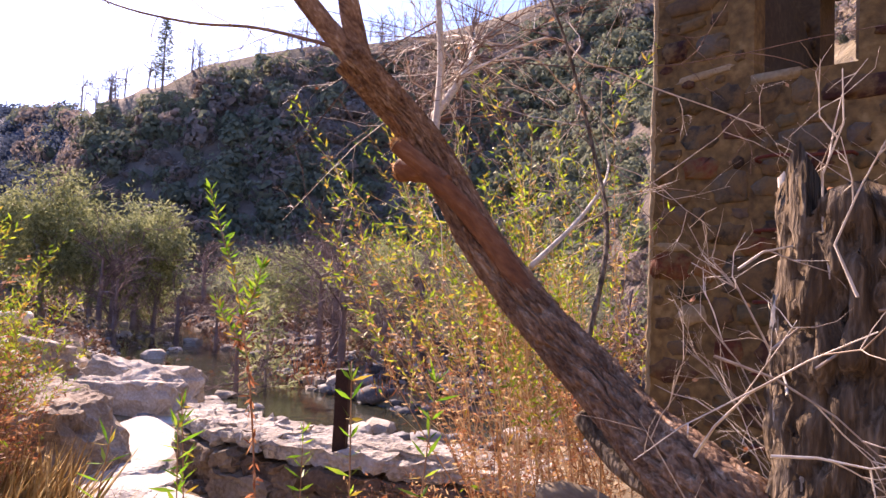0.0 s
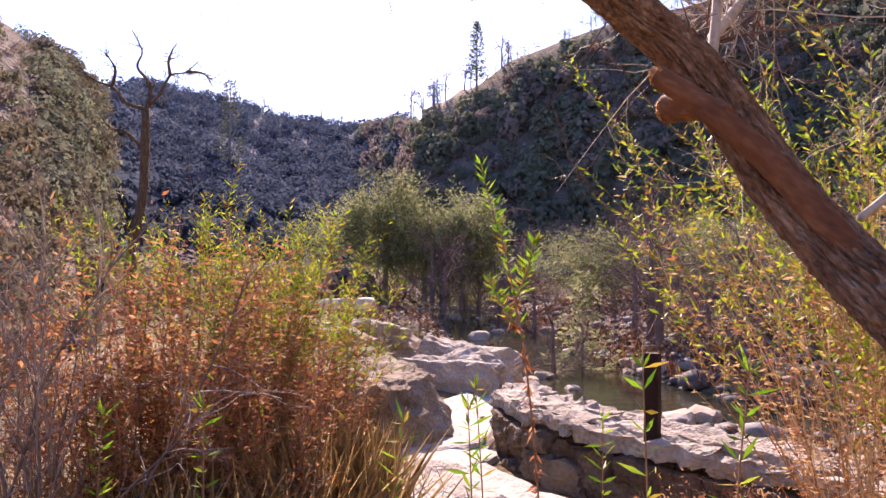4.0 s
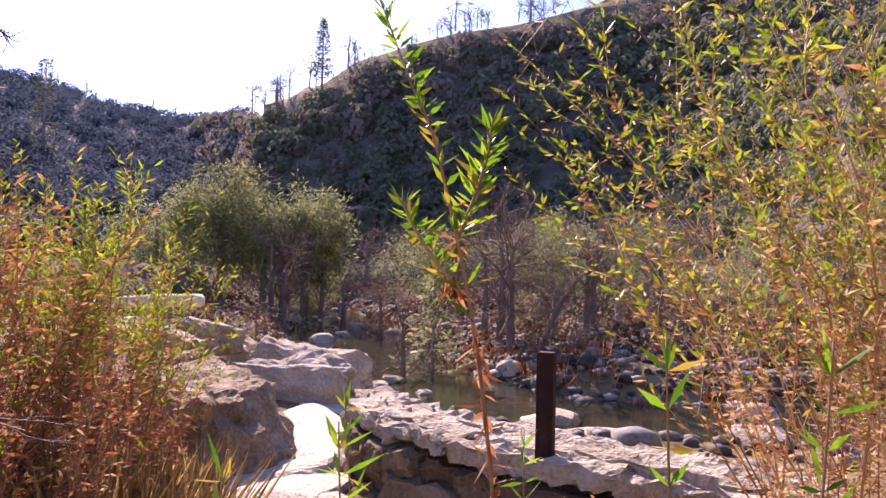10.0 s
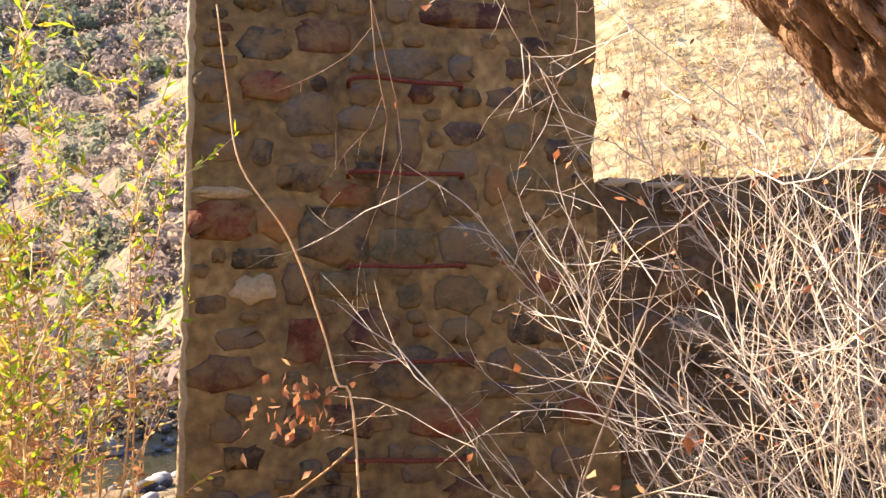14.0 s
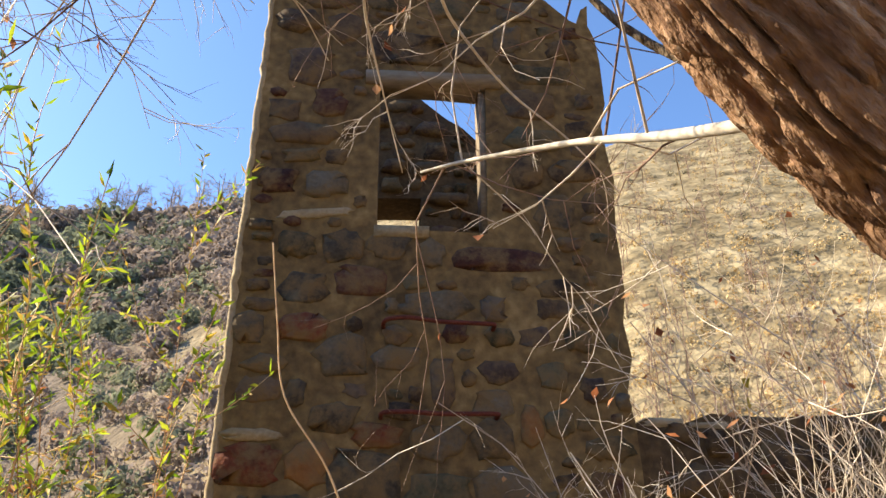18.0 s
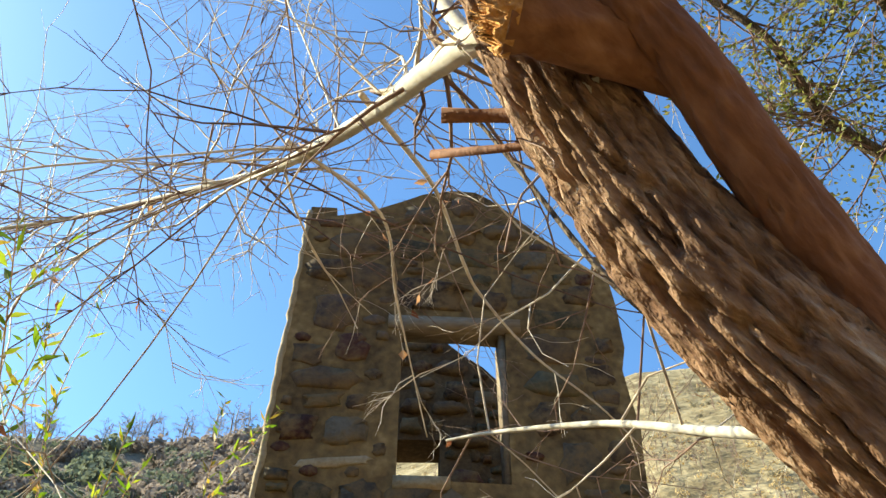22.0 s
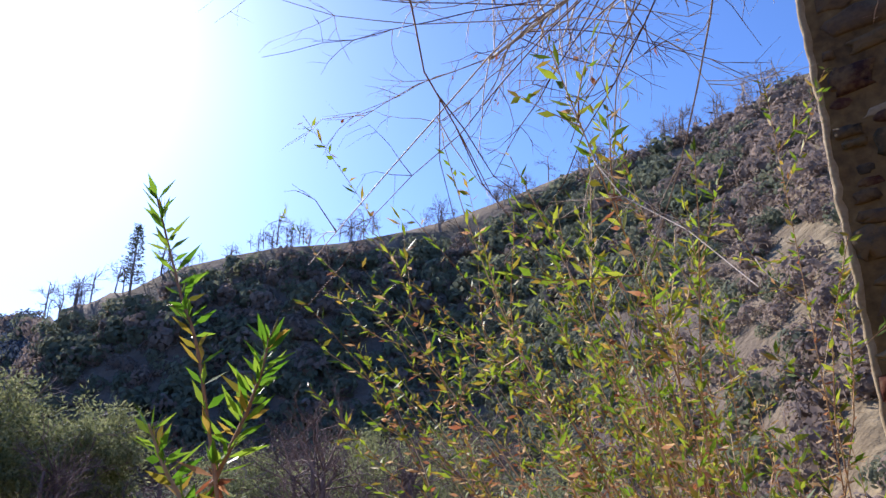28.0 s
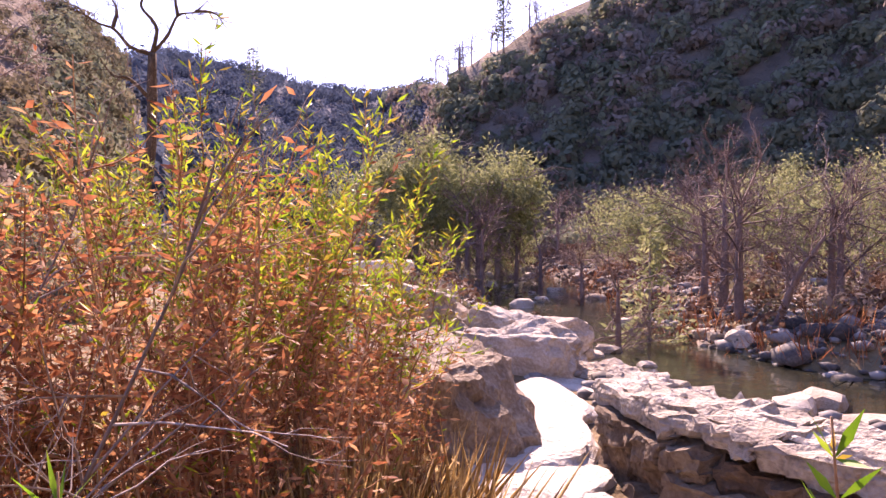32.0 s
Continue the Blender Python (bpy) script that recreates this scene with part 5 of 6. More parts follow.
def make_ledge():
    rng = np.random.default_rng(71)
    k = len(LEDGE_F)
    g = Geo()
    top = 0.9
    vs = []
    for i in range(k):
        f, b = LEDGE_F[i], LEDGE_B[i]
        n = unit([*(b - f), 0])[:2]
        vs += [(*(f + n * 0.06), 0.1), (*(f + n * 0.06), top), (*b, top - 0.03), (*(b + n * 0.25), -0.1)]
    fs = []
    for i in range(k - 1):
        o = i * 4
        for j in range(3):
            fs.append((o + j, o + 4 + j, o + 5 + j, o + 1 + j))
    fs += [(0, 1, 2, 3), (4 * k - 1, 4 * k - 2, 4 * k - 3, 4 * k - 4)]
    g.add(vs, fs)
    place("ledge_core", g, M_ROCK_SHADED, ledge, "brown rubble core, darkened for the shaded face")
    rows = [(0.4, 0.22), (0.6, 0.19), (0.77, 0.16)]
    lens = np.concatenate([[0], np.cumsum(np.linalg.norm(np.diff(LEDGE_F, axis=0), axis=1))])

    def stone(px, py, pz, sx, sy, sz, turn, mat, soft=0.4):
        bm = bmesh.new()
        bmesh.ops.create_cube(bm, size=2.0)
        bmesh.ops.subdivide_edges(bm, edges=bm.edges[:], cuts=7, use_grid_fill=True)
        o = Vector((px * 7, py * 7, pz * 7))
        for v in bm.verts:
            q = Vector(v.co)
            q *= min(1.0, 1.4 / max(q.length, 0.01)) ** soft
            q *= 1 + 0.13 * noise.noise(q * 1.1 + o) + 0.07 * noise.noise(q * 2.6 + o) + 0.05 * noise.noise(q * 6 + o)
            chip = 0.03 * noise.noise(Vector((q.x * sx * 6, q.y * sy * 6, q.z * sz * 6)) + o) + 0.02 * noise.noise(Vector((q.x * sx * 15, q.y * sy * 15, q.z * sz * 15)) + o)
            v.co = (q.x * sx / 2 + chip, q.y * sy / 2 + chip, q.z * sz / 2 + chip * 1.3)
        me = bpy.data.meshes.new("stone")
        bm.to_mesh(me)
        bm.free()
        me.materials.append(mat)
        ob = place("stone", me, None, ledge)
        ob.matrix_basis = Matrix.Translation((px, py, pz)) @ Matrix.Rotation(turn, 4, "Z") @ Matrix.Rotation(rng.normal(0, 0.04), 4, "X")

    # front courses: darker stone than the top, the face's shade put into colour
    for z, h in rows:
        s = rng.uniform(0, 0.1)
        while s < lens[-1] - 0.2:
            w = rng.uniform(0.28, 0.75)
            c = min(s + w / 2, lens[-1])
            x, y = np.interp(c, lens, LEDGE_F[:, 0]), np.interp(c, lens, LEDGE_F[:, 1])
            i = min(int(np.searchsorted(lens, c)), k - 1)
            tv = LEDGE_F[i] - LEDGE_F[max(i - 1, 0)]
            stone(x + rng.normal(0, 0.03), y + 0.1 + rng.normal(0, 0.05), z, w * 1.08, 0.36, h * 1.12, math.atan2(tv[1], tv[0]), M_ROCK_SHADED)
            s += w + 0.012
    for row, (f, lift) in enumerate(((0.2, 0.97), (0.42, 0.99), (0.64, 0.98), (0.86, 0.95))):
        s = rng.uniform(0, 0.15)
        while s < lens[-1] - 0.15:
            w = rng.uniform(0.3, 0.95)
            c = min(s + w / 2, lens[-1])
            p = np.array([np.interp(c, lens, LEDGE_F[:, j]) * (1 - f) + np.interp(c, lens, LEDGE_B[:, j]) * f for j in (0, 1)])
            i = min(int(np.searchsorted(lens, c)), k - 1)
            tv = LEDGE_F[i] - LEDGE_F[max(i - 1, 0)]
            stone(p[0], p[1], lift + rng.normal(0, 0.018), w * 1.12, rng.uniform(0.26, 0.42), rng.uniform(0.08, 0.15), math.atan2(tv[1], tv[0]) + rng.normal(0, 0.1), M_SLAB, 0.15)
            s += w + 0.01


make_ledge()


def make_post():
    bm = bmesh.new()
    bmesh.ops.create_cube(bm, size=1.0)
    bmesh.ops.subdivide_edges(bm, edges=bm.edges[:], cuts=4, use_grid_fill=True)
    for v in bm.verts:
        n = 0.004 * noise.noise(Vector(v.co) * 9)
        v.co = (v.co.x * (0.105 + n), v.co.y * (0.09 + n), 0.36 + v.co.z * 0.72)
    bmesh.ops.bevel(bm, geom=[e for e in bm.edges if len(e.link_faces) == 2 and e.calc_face_angle() > 1.0], offset=0.006, segments=2, affect="EDGES")
    me = bpy.data.meshes.new("post")
    bm.to_mesh(me)
    bm.free()
    me.materials.append(M_POST)
    ob = new("post", me)
    ob.matrix_basis = Matrix.Translation((-4.06, 3.27, 0.94)) @ Matrix.Rotation(0.6, 4, "Z")
    tagged(ob, "short dark square post standing on the stone ledge", "post")


make_post()


def make_log():
    rng = np.random.default_rng(81)
    g = Geo()
    s = spline([(-13.2, 3.4, 1.55), (-12.6, 2.6, 1.58), (-12.2, 1.9, 1.56), (-11.9, 1.3, 1.5)], 5)
    g.tube(s, np.linspace(0.11, 0.08, len(s)), 9, True, 0.15, rng)
    tagged(place("fallen_log", g, M_LOG, None, "", True), "bleached fallen log lying on the boulders", "log")
    g = Geo()
    g.bark(spline([(-1.47, 2.44, 1.34), (-1.36, 2.52, 1.36), (-1.2, 2.68, 1.2), (-0.85, 2.95, 0.45)], 8), np.linspace(0.105, 0.12, 25), 40, 0.1, 3.0, 31.0, 0.05)
    tagged(place("old_log", g, M_TIMBER, None, "", True), "weathered grey log propped beside the willow shrubs", "log")


make_log()


# ---- trees in the valley ----
def crown_clumps(lv, centre, size, n, leaves, length, width, rng):
    """Leaf sprays in uneven clumps that leave gaps between them."""
    for _ in range(n):
        v = rng.normal(0, 1, 3)
        v = v / np.linalg.norm(v) * rng.random() ** 0.4
        c = np.asarray(centre) + v * size
        r = size * rng.uniform(0.16, 0.32)
        p = c + rng.normal(0, 0.5, (leaves, 3)) * r
        lv.leaves(p, p - c + rng.normal(0, 0.3, (leaves, 3)) * r, length, width, rng, 0.2)


def leafy_tree(name, label, x, y, h, w, rng, mat, m_trunk, clumps=60, leaves=120, leaf=0.15, base=None):
    z = gz(x, y) if base is None else base
    t = tagged(empty(name, x, y, z), label, "tree")
    g = Geo()
    tip = (x + rng.normal(0, 0.1) * h, y + rng.normal(0, 0.1) * h, z + h * 0.75)
    s = spline([(x, y, z - 0.2), (x + rng.normal(0, 0.03) * h, y, z + h * 0.3), tip], 5)
    g.tube(s, np.linspace(h * 0.03, h * 0.01, len(s)), 8, True, 0.2, rng)
    place("trunk", g, m_trunk, t, "", True)
    gl = Geo()
    for _ in range(12):
        i = int(rng.integers(3, len(s)))
        twig(gl, s[i], rng.normal(0, 1, 3) + [0, 0, 0.7], h * rng.uniform(0.25, 0.45), h * 0.008, 2, rng, 0.3, 0, 3)
    place("branchwork", gl, m_trunk, t)
    lv = Geo()
    crown_clumps(lv, (x, y, z + h * 0.6), np.array([w / 2, w / 2, h * 0.4]), clumps, leaves, leaf, leaf * 0.35, rng)
    place("crown", lv, mat, t)
    return t


def bare_tree(name, label, x, y, h, rng, mat=None, depth=3, n=14, base=None, lean=(0, 0), kids=4):
    z = gz(x, y) if base is None else base
    mat = mat or M_BAREW
    t = tagged(empty(name, x, y, z), label, "tree")
    g = Geo()
    s = spline([(x, y, z - 0.2), (x + lean[0] * 0.4 + rng.normal(0, 0.02) * h, y + lean[1] * 0.4, z + h * 0.35), (x + lean[0], y + lean[1], z + h * 0.7)], 6)
    g.tube(s, np.linspace(h * 0.034, h * 0.012, len(s)), 7, True, 0.15, rng)
    place("trunk", g, mat, t, "", True)
    gl = Geo()
    for _ in range(n):
        i = int(rng.integers(4, len(s)))
        twig(gl, s[i], rng.normal(0, 0.8, 3) + [0, 0, 0.75], h * rng.uniform(0.25, 0.45), h * 0.008, depth, rng, 0.3, -0.02, kids, 3)
    place("branchwork", gl, mat, t)
    return t


def pine(name, label, x, y, h, w, rng, mat, base=None, tiers=16, thin=1.0):
    z = gz(x, y) if base is None else base
    t = tagged(empty(name, x, y, z), label, "tree")
    g = Geo()
    g.tube([(x, y, z - 0.3), (x, y, z + h * 0.5), (x, y, z + h)], [h * 0.018, h * 0.011, h * 0.002], 7)
    place("trunk", g, M_GREYT, t)
    gl, lv = Geo(), Geo()
    for k in range(tiers):
        f = 0.16 + 0.82 * k / tiers
        L = w / 2 * (1 - f) ** 0.75 * rng.uniform(0.6, 1.15)
        for a in np.linspace(0, 6.283, 5, endpoint=False) + rng.uniform(0, 1.2):
            if rng.random() > 0.85 * thin:
                continue
            p0 = np.array([x, y, z + h * f])
            p1 = p0 + L * np.array([math.cos(a), math.sin(a), rng.uniform(-0.05, 0.35)])
            gl.tube([p0, p1], [h * 0.004, h * 0.001], 3, False)
            n = int(16 * thin)
            q = p0 + (p1 - p0) * rng.uniform(0.3, 1.05, (n, 1)) + rng.normal(0, 0.07 * w, (n, 3)) * 0.6
            lv.leaves(q, (p1 - p0)[None] + rng.normal(0, 0.4, (n, 3)) * L, 0.09 * w, 0.03 * w, rng)
    place("branchwork", gl, M_GREYT, t)
    place("needles", lv, mat, t)
    return t


def at(az, dist):
    return CX - math.sin(radians(az)) * dist, CY + math.cos(radians(az)) * dist


def make_valley_trees():
    rng = np.random.default_rng(91)
    olive = "broad grey-green willow standing by the creek"
    leafy_tree("creek_willow", olive, *at(74.9, 33), 6.3, 4.7, rng, M_OLIVE, M_GREYT, 110, 120, 0.21, base=0.3)
    leafy_tree("creek_willow", olive, *at(68.6, 32), 5.5, 4.2, rng, M_OLIVE, M_GREYT, 105, 120, 0.21, base=0.3)
    leafy_tree("creek_willow", olive, *at(79.5, 36), 5.4, 4.6, rng, M_OLIVE, M_GREYT, 60, 120, 0.16, base=0.4)
    leafy_tree("creek_willow", olive, *at(48.5, 19), 3.3, 3.0, rng, M_OLIVE, M_GREYT, 44, 100, 0.1)
    leafy_tree("creek_willow", olive, *at(43.5, 22), 3.6, 3.6, rng, M_OLIVE, M_GREYT, 44, 100, 0.1)
    leafy_tree("creek_willow", olive, *at(33, 24), 3.2, 4.0, rng, M_OLIVE, M_GREYT, 44, 100, 0.1)
    pine("young_pine", "pale grey-green young pine on the far bank", *at(58.2, 15.8), 2.9, 1.9, rng, M_OLIVE, tiers=17, thin=0.75)
    red = "bare leafless tree with fine reddish-grey twigs"
    bare_tree("bare_tree", red, *at(60.6, 15.0), 2.4, rng, lean=(0.35, -0.2))
    bare_tree("bare_tree", red, *at(52.0, 16.5), 3.3, rng, n=18)
    bare_tree("bare_tree", red, *at(54.2, 18.5), 3.2, rng, n=16)
    bare_tree("bare_tree", red, *at(50.0, 15.5), 2.4, rng, lean=(0.7, 0.5))
    bare_tree("bare_tree", red, *at(46.0, 18.0), 3.3, rng, n=16)
    bare_tree("bare_tree", red, *at(40.5, 19.0), 3.0, rng, n=16)
    bare_tree("bare_tree", red, *at(65.5, 27.0), 3.4, rng, n=16)
    bare_tree("bare_tree", red, *at(62.5, 24.0), 2.8, rng, n=14)
    bare_tree("bare_tree", red, *at(28, 20.0), 3.0, rng, n=14)
    bare_tree("bare_tree", red, *at(22, 22.0), 3.0, rng, n=14)
    # the wood between the creek and the foot of the hill
    for _ in range(34):
        r, az = rng.uniform(17, 62), rng.uniform(38, 73)
        if r < 26 and 55 < az < 62:
            continue
        bare_tree("bare_tree", red, *at(az, r), rng.uniform(2.4, 3.6) * (0.75 + r / 60), rng, depth=2, n=15, kids=4)
    for _ in range(11):
        r = rng.uniform(24, 60)
        leafy_tree("creek_willow", olive, *at(rng.uniform(36, 72), r), rng.uniform(2.6, 3.6) * (0.8 + r / 70), rng.uniform(2.6, 3.8) * (0.8 + r / 70), rng, M_OLIVE, M_GREYT, 50, 90, 0.14)
    # the dead oak and the pines on the slopes
    x, y = at(94.3, 20)
    t = tagged(empty("dead_oak", x, y, gz(x, y)), "gaunt dead oak with crooked bare limbs", "tree")
    g, z0 = Geo(), gz(x, y)
    fork = np.array([x, y, 6.55])
    g.tube(spline([(x - 0.1, y - 0.25, z0 - 0.5), (x, y - 0.3, z0 + 1.8), (x, y - 0.05, z0 + 3.6), fork], 6), np.linspace(0.16, 0.1, 19), 8, True, 0.25, rng)
    place("trunk", g, M_BARKR, t, "", True)
    for line in ([(0, 0), (-0.5, 0.1), (-0.85, 0.5), (-1.3, 0.65), (-1.7, 1.0)], [(-0.85, 0.5), (-0.8, 1.0), (-1.1, 1.5)], [(0, 0), (0.1, 0.6), (-0.25, 1.1), (-0.15, 1.6), (-0.4, 2.1)], [(0, 0), (0.35, 0.4), (0.6, 0.95), (1.0, 1.1), (1.35, 1.5)], [(0.6, 0.95), (0.55, 1.4), (0.75, 1.9)], [(1.0, 1.1), (1.4, 1.1), (1.7, 0.9)], [(0, -1.2), (-0.5, -0.7), (-0.9, -0.6), (-1.2, -0.2)]):
        gl = Geo()
        s = spline([fork + np.array([rng.normal(0, 0.12), a, b]) for a, b in line], 5)
        gl.tube(s, np.linspace(0.055, 0.012, len(s)), 6, True, 0.25, rng)
        for _ in range(9):
            k = int(rng.integers(3, len(s) - 1))
            twig(gl, s[k], unit(s[k + 1] - s[k]) + rng.normal(0, 0.7, 3), rng.uniform(0.25, 0.6), 0.015, 1, rng, 0.5, 0, 3, 3)
        place("limb", gl, M_BARKR, t)
    dark = "thin dark pine standing alone on the slope"
    pine("pine", dark, *at(87.4, 215), 29.0, 11.0, rng, M_PINE, tiers=20, thin=0.8)
    x, y = at(67.7, 134)
    pine("pine", dark, x, y, 14.0, 5.5, rng, M_PINE, tiers=22, thin=1.1)


make_valley_trees()


def make_hill_cover():
    """Scrub on the slopes and the line of bare trees along the crest."""
    rng = np.random.default_rng(101)
    g1, g2, g3, g7 = Geo(), Geo(), Geo(), Geo()

    def bush(g, x, y, z, s, n, fine=1.0):
        n, fine = int(n * 1.35), fine * 0.82
        c = np.array([x, y, z + s * 0.35])
        v = rng.normal(0, 1, (n, 3))
        v /= np.linalg.norm(v, axis=1, keepdims=True)
        lump = 0.75 + 0.3 * np.sin(v[:, :1] * 3.1 + rng.uniform(0, 6)) * np.sin(v[:, 1:2] * 3.7 + rng.uniform(0, 6))
        p = c + v * s * np.array([1, 1, 0.8]) * lump * (0.8 + 0.28 * rng.random((n, 1)))
        # sprays that lie roughly along the bush's own surface
        u = np.cross(v + rng.normal(0, 0.35, (n, 3)), rng.normal(0, 1, (n, 3)))
        u /= np.linalg.norm(u, axis=1, keepdims=True) + 1e-9
        w = np.cross(v + rng.normal(0, 0.25, (n, 3)), u)
        L = s * fine * rng.uniform(0.14, 0.32, (n, 1))
        vs = np.stack([p - u * L, p - w * L * 0.55 + v * L * 0.2, p + u * L, p + w * L * 0.55 + v * L * 0.2], 1).reshape(-1, 3)
        i4 = np.arange(n) * 4
        g.add(vs, np.stack([i4, i4 + 1, i4 + 2, i4 + 3], 1))

    n = 0
    while n < 2900:
        az = rng.uniform(8, 77)
        r0, r1 = np.interp(az, AZ, FT) * 0.72, np.interp(az, AZ, RR)
        r = r0 + (r1 * 0.94 - r0) * rng.random() ** 1.25
        x, y = at(az, r)
        if az < 32 and rng.random() < (0.5 if r < 75 else 0.15):
            n += 1
            continue
        s = rng.uniform(0.7, 2.2) * (0.5 + r / 120)
        drift = lumps(np.array([x]), np.array([y]), 26, 15)[0] + rng.normal(0, 0.12)
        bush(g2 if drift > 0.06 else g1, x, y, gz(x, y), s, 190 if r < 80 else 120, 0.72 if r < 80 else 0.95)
        n += 1
    g6 = Geo()
    # low brush on the valley floor beyond the creek
    for _ in range(900):
        az = rng.uniform(14, 79)
        r = 15 + (np.interp(az, AZ, FT) - 13) * rng.random() ** 1.4
        x, y = at(az, r)
        bush(g7 if rng.random() < 0.55 else (g6 if rng.random() < 0.6 else g1), x, y, gz(x, y) - 0.05, rng.uniform(0.3, 0.8) * (0.7 + r / 60), 90, 0.6)
    for _ in range(900):
        az = rng.uniform(95.5, 125)
        r0, r1 = np.interp(az, AZ, FT) * 0.8, np.interp(az, AZ, RR)
        r = r0 + (r1 - r0) * rng.random() ** 1.1
        x, y = at(az, r)
        bush(g6 if rng.random() < 0.6 else (g2 if rng.random() < 0.5 else g1), x, y, gz(x, y), rng.uniform(0.3, 0.9), 120, 0.7)
    for _ in range(600):
        az = rng.uniform(-46, 8)
        r0, r1 = np.interp(az, AZ, FT), np.interp(az, AZ, RR)
        r = r0 + (r1 - r0) * rng.random()
        x, y = at(az, r)
        bush(g6 if rng.random() < 0.85 else g1, x, y, gz(x, y) - 0.1, rng.uniform(0.15, 0.6), 60, 0.8)
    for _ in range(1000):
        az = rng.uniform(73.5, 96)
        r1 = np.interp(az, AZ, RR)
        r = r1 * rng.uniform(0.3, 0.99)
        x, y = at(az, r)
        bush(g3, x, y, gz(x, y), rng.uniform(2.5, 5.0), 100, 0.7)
    for _ in range(320):
        az = rng.uniform(94.5, 101)
        x, y = at(az, rng.uniform(26, 66))
        bush(g6 if rng.random() < 0.5 else g2, x, y, gz(x, y), rng.uniform(0.5, 1.3), 120, 0.7)
    for _ in range(260):
        az = rng.uniform(76, 96)
        x, y = at(az, rng.uniform(26, 110))
        bush(g2 if rng.random() < 0.5 else g1, x, y, gz(x, y), rng.uniform(0.8, 2.0), 90)
    g4, g5 = Geo(), Geo()
    for _ in range(4200):
        az = rng.uniform(-46, 9)
        r = np.interp(az, AZ, FT) * 0.7 + 75 * rng.random() ** 1.6
        x, y = at(az, r)
        bush(g4, x, y, gz(x, y) - 0.1, rng.uniform(0.15, 0.55), 22)
    for _ in range(800):
        az = rng.uniform(-46, 9)
        r = np.interp(az, AZ, FT) * 0.8 + 70 * rng.random() ** 2.0
        x, y = at(az, r)
        z, h = gz(x, y), rng.uniform(1.0, 3.6)
        g5.tube([(x, y, z - 0.1), (x + rng.normal(0, 0.1), y, z + h * 0.5), (x + rng.normal(0, 0.2), y, z + h)], [0.03, 0.02, 0.006], 4, False)
        for _b in range(7):
            twig(g5, (x, y, z + h * rng.uniform(0.2, 0.8)), rng.normal(0, 0.5, 3) + [0, 0, 0.9], h * rng.uniform(0.25, 0.5), 0.014, 1, rng, 0.3, 0, 3, 3)
    m_brush = surface("bank_brush", [(0.05, 0.028, 0.02), (0.12, 0.066, 0.046), (0.22, 0.14, 0.1)], 0.4, 4, 0.95, 0, vary=0.15, through_light=0.3, island=True)
    tagged(place("bank_brush", g7, m_brush), "russet-brown dead brush on the far bank", "scrub", kind="stuff")
    tagged(place("slope_grass", g4, M_GRASS), "pale dry grass clumps on the sunny slope", "grass", kind="stuff")
    tagged(place("slope_saplings", g5, M_TWIGD), "thin bare saplings on the sunny slope", "trees", kind="stuff")
    tagged(place("sage_scrub", g6, M_SAGE), "grey-green sage bushes on the near slope", "scrub", kind="stuff")
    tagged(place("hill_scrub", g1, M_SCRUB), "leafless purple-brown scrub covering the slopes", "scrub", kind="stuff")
    tagged(place("chaparral", g2, M_SCRUBG), "dark evergreen bushes on the slopes", "scrub", kind="stuff")
    # distance haze put into the leaf colour of the far ridge
    m_far_haze = surface("far_woods", [(0.045, 0.065, 0.1), (0.062, 0.085, 0.125), (0.085, 0.108, 0.15)], 0.02, 0.3, 0.95, 0, vary=0.08, through_light=0.5, island=True)
    tagged(place("far_woods", g3, m_far_haze), "woods on the distant ridge, with haze put into their blue colour", "woods", kind="stuff")
    gr = Geo()
    for _ in range(330):
        az = rng.uniform(9, 94)
        if math.sin(az * 0.9) + 0.7 * math.sin(az * 2.3 + 1) + rng.normal(0, 0.7) < -0.15:
            continue
        r = np.interp(az, AZ, RR) * rng.uniform(0.97, 1.01)
        x, y = at(az, r)
        z = gz(x, y)
        h = (2.0 + 5.0 * rng.random() ** 1.6) * (r / 140) ** 0.6 * (0.8 if r > 200 else 1)
        k = 0.3 + h * 0.012
        s = [np.array([x, y, z - 0.5]), np.array([x + rng.normal(0, 0.2), y + rng.normal(0, 0.2), z + h * 0.5]), np.array([x + rng.normal(0, 0.4), y + rng.normal(0, 0.4), z + h])]
        gr.tube(s, [h * 0.03, h * 0.022, h * 0.008], 4, False)
        for _b in range(9):
            twig(gr, s[0] + (s[2] - s[0]) * rng.uniform(0.25, 0.8), rng.normal(0, 1.0, 3) * [1, 1, 0.5] + [0, 0, 0.55], h * rng.uniform(0.3, 0.6), h * 0.013, 2 if r < 200 else 1, rng, 0.4, 0, 3, 3)
    tagged(place("ridge_trees", gr, M_GREYT), "line of small bare trees along the crest", "trees", kind="stuff")


make_hill_cover()


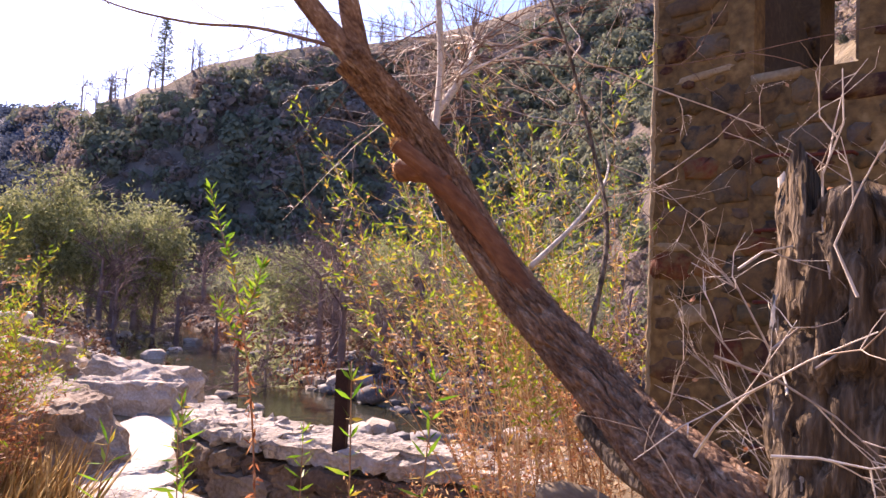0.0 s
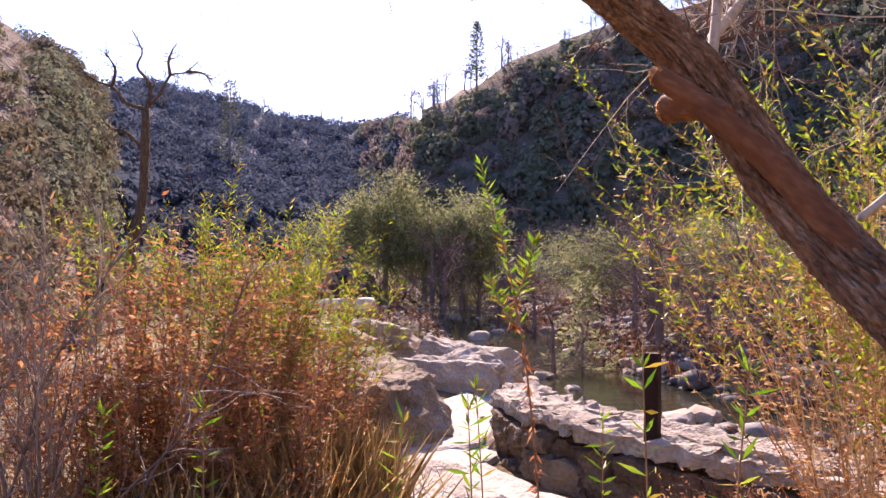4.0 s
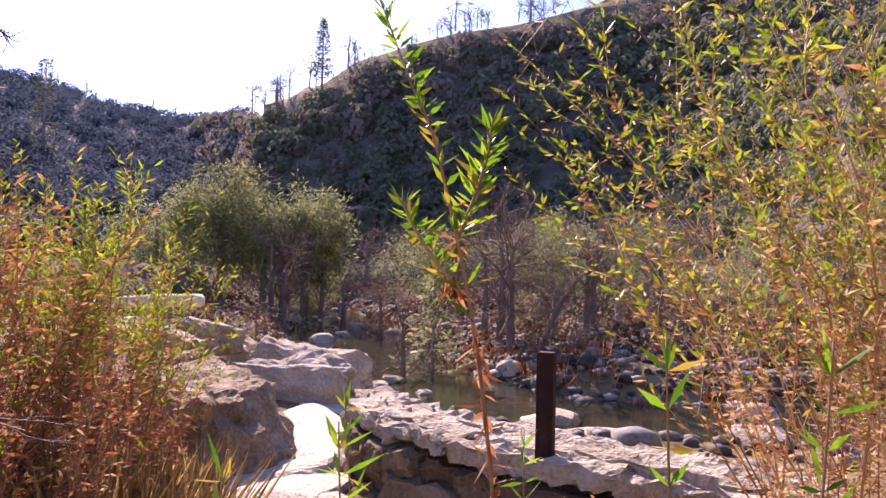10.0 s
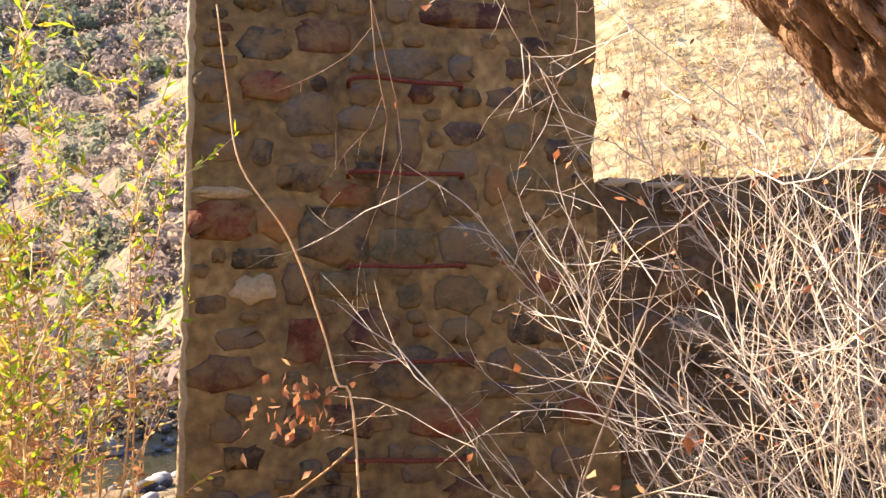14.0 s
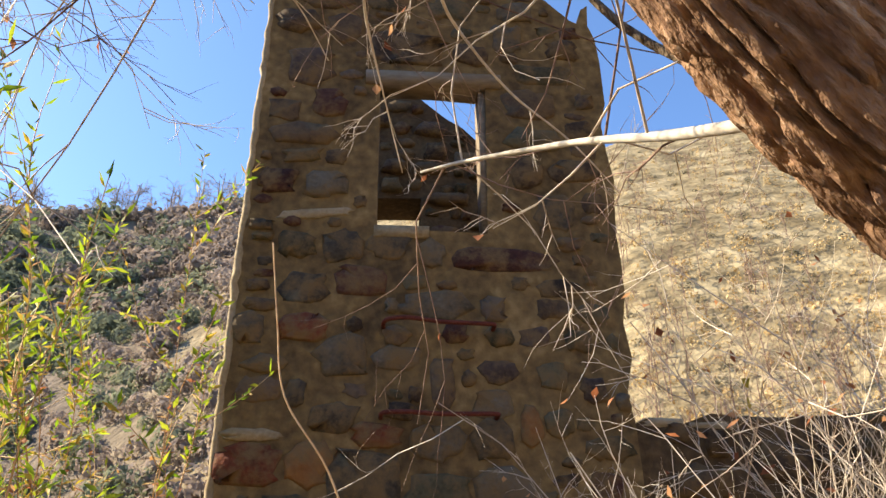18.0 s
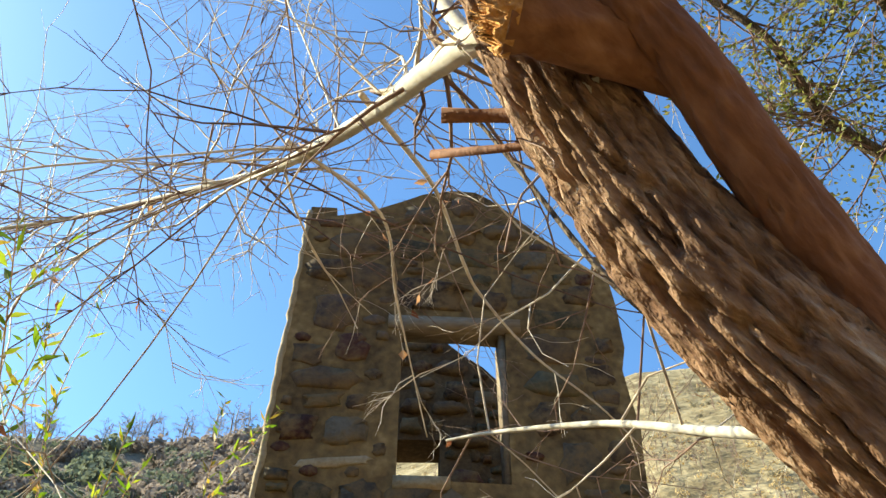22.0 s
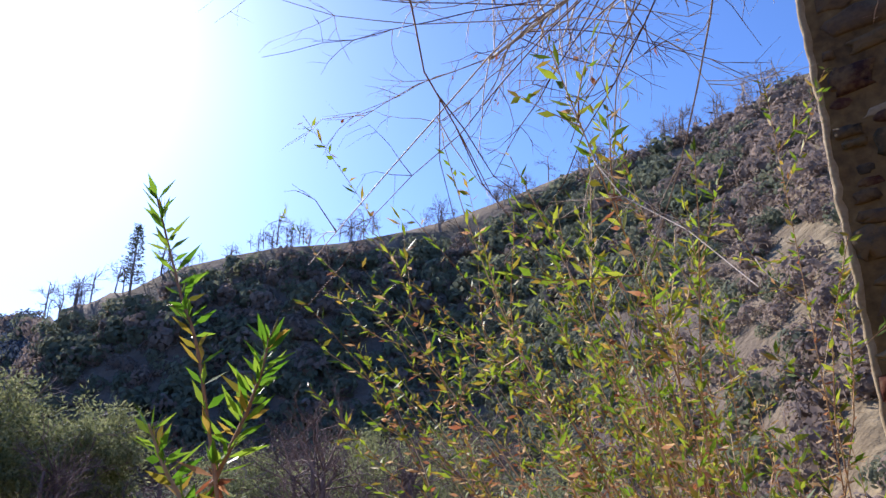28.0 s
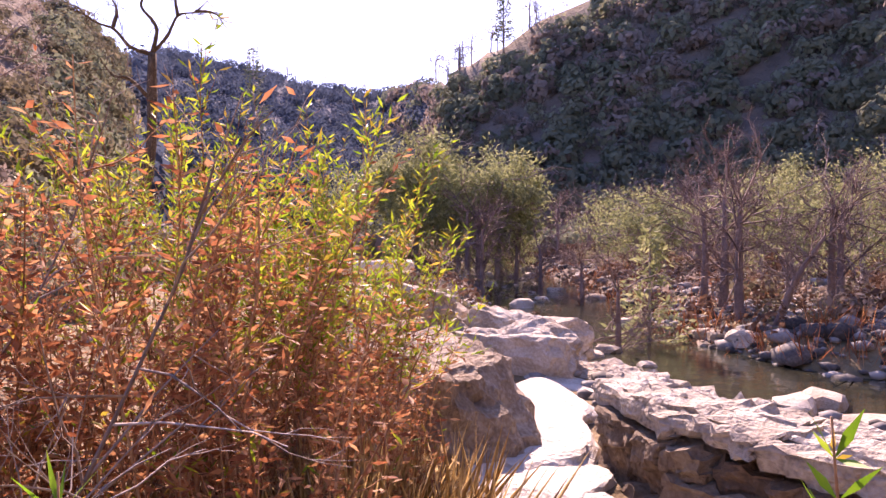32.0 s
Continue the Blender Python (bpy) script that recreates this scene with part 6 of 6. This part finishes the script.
def make_oak():
    rng = np.random.default_rng(111)
    t = tagged(empty("live_oak", 3.3, 2.4, gz(3.3, 2.4)), "live oak with crooked dark limbs and small olive leaves", "tree")
    z = gz(3.3, 2.4)
    g = Geo()
    s = spline([(3.3, 2.4, z - 0.2), (3.25, 2.4, 1.9), (3.0, 2.5, 3.4), (2.7, 2.6, 4.6)], 6)
    g.tube(s, np.linspace(0.2, 0.1, len(s)), 12, True, 0.15, rng)
    place("trunk", g, M_BARKR, t, "", True)
    lv, gl = Geo(), Geo()
    for pts in ([(2.7, 2.6, 4.6), (2.2, 2.5, 5.1), (1.7, 2.3, 5.6), (1.5, 2.0, 5.75), (1.2, 1.6, 6.1), (0.7, 1.6, 6.5)], [(2.7, 2.6, 4.6), (2.2, 2.9, 5.0), (1.6, 2.9, 5.5), (1.2, 2.6, 6.0), (0.6, 2.5, 6.7)], [(2.7, 2.6, 4.6), (2.6, 1.8, 5.4), (2.2, 1.4, 6.0), (1.6, 1.0, 6.6)]):
        g = Geo()
        s = spline(pts, 6)
        g.tube(s, np.linspace(0.06, 0.014, len(s)), 8, True, 0.2, rng)
        place("limb", g, M_BARKR, t, "", True)
        for _ in range(70):
            i = int(rng.integers(6, len(s)))
            tips = []
            twig(gl, s[i], rng.normal(0, 1, 3) + [-0.3, 0, 0.2], rng.uniform(0.35, 0.9), 0.008, 2, rng, 0.35, 0.02, 3, 4, tips)
            for p, w in tips:
                if rng.random() < 0.65:
                    k = int(rng.integers(1, 5))
                    q = p + rng.normal(0, 0.03, (k, 3))
                    lv.leaves(q, w + rng.normal(0, 0.7, (k, 3)), 0.042, 0.02, rng)
    place("branchwork", gl, M_TWIGD, t)
    place("leaves", lv, M_OAK, t)


make_oak()


def make_grass():
    rng = np.random.default_rng(121)

    def tufts(name, label, spots, blades, h, mat, spread):
        g = Geo()
        for x, y, k in spots:
            z = gz(x, y)
            n = int(blades * k)
            p = np.stack([x + rng.normal(0, spread, n), y + rng.normal(0, spread, n), np.full(n, z - 0.02)], -1)
            d = np.stack([rng.normal(0, 0.38, n), rng.normal(0, 0.38, n), np.ones(n)], -1)
            g.leaves(p, d, h * k, 0.005, rng)
        return tagged(place(name, g, mat), label, "grass", kind="stuff")

    gold = [(-5.1 + rng.normal(0, 0.3), 1.1 + rng.normal(0, 0.3), rng.uniform(0.7, 1.1)) for _ in range(14)]
    gold += [(-4.4 + rng.normal(0, 0.7), 0.2 + rng.normal(0, 0.6), rng.uniform(0.5, 1.0)) for _ in range(26)]
    gold += [(-3.6 + rng.normal(0, 0.6), -1.2 + rng.normal(0, 0.7), rng.uniform(0.5, 1.0)) for _ in range(22)]
    gold += [(-4.5 + rng.normal(0, 0.25), 0.95 + rng.normal(0, 0.2), rng.uniform(1.2, 1.6)) for _ in range(12)]
    gold += [(-4.1 + rng.normal(0, 0.5), -0.1 + rng.normal(0, 0.55), rng.uniform(1.0, 1.5)) for _ in range(26)]
    tufts("dry_grass", "tufts of golden dry grass", gold, 90, 0.42, M_GRASS, 0.12)
    low = []
    while len(low) < 420:
        x, y = rng.uniform(-6.5, 2.5), rng.uniform(-3.5, 4.2)
        if math.hypot(x - CX, y - CY) > 0.8 and not (-8 < x < -4 and 2 < y < 4.5):
            low.append((x, y, rng.uniform(0.3, 0.7)))
    tufts("ground_litter", "short dry grass and straw litter on the ground", low, 34, 0.3, M_GRASS, 0.14)
    bank = []
    while len(bank) < 160:
        i = int(rng.integers(14, len(RIVER) - 30))
        x, y = RIVER[i] + rng.normal(0, 1, 2) * 1.2 + np.array([0.6, 2.4])
        bank.append((x, y, rng.uniform(0.4, 0.9)))
    tufts("bank_grass", "russet dry sedge along the far bank", bank, 40, 0.6, M_LEAFR, 0.2)


make_grass()

# ---- set stones last ----
tower_stones()


def back_wall_stones():
    rng = np.random.default_rng(141)
    top_x, top_z = [p[0] for p in back_outline[2:]][::-1], [p[1] for p in back_outline[2:]][::-1]

    def ok(x, z, w, h):
        if z + h / 2 > min(np.interp(x - w / 2, top_x, top_z), np.interp(x + w / 2, top_x, top_z)) - 0.03:
            return False
        return not (x + w / 2 > -1.02 and x - w / 2 < -0.57 and z + h / 2 > 3.53 and z - h / 2 < 4.44)

    taken = []
    set_stones(rng, taken, -1.3, 0.1, 3.0, 5.3, 4.65, back, ok, 1200, "NNBGDPN", (0.14, 0.3), (0.09, 0.18), (0.02, 0.05))
    set_stones(rng, taken, -1.3, 0.1, 3.0, 5.3, 4.65, back, ok, 900, "NNGDN", (0.06, 0.12), (0.05, 0.1), (0.01, 0.04))


back_wall_stones()


def low_wall_stones():
    rng = np.random.default_rng(131)
    taken = []
    anywhere = lambda x, z, w, h: True
    set_stones(rng, taken, TX1 + 0.02, 2.3, 1.3, 2.66, TY + 0.05, low_core, anywhere, 900, "NNBGDPN", (0.16, 0.34), (0.1, 0.2), (0.01, 0.04))
    set_stones(rng, taken, TX1 + 0.02, 2.3, 1.3, 2.66, TY + 0.05, low_core, anywhere, 700, "NNGDN", (0.07, 0.14), (0.05, 0.1), (0.01, 0.03))
    for x in np.arange(TX1 + 0.12, 2.3, 0.2):
        w, h = rng.uniform(0.16, 0.26), rng.uniform(0.03, 0.055)
        ob = place("stone", stone_mesh(rng, w, h, 0.05, M_ST["NGPTB"[int(rng.integers(5))]]), None, low_core)
        ob.matrix_basis = Matrix.Translation((x + rng.normal(0, 0.03), TY + 0.1, 2.665 + rng.normal(0, 0.008)))


low_wall_stones()
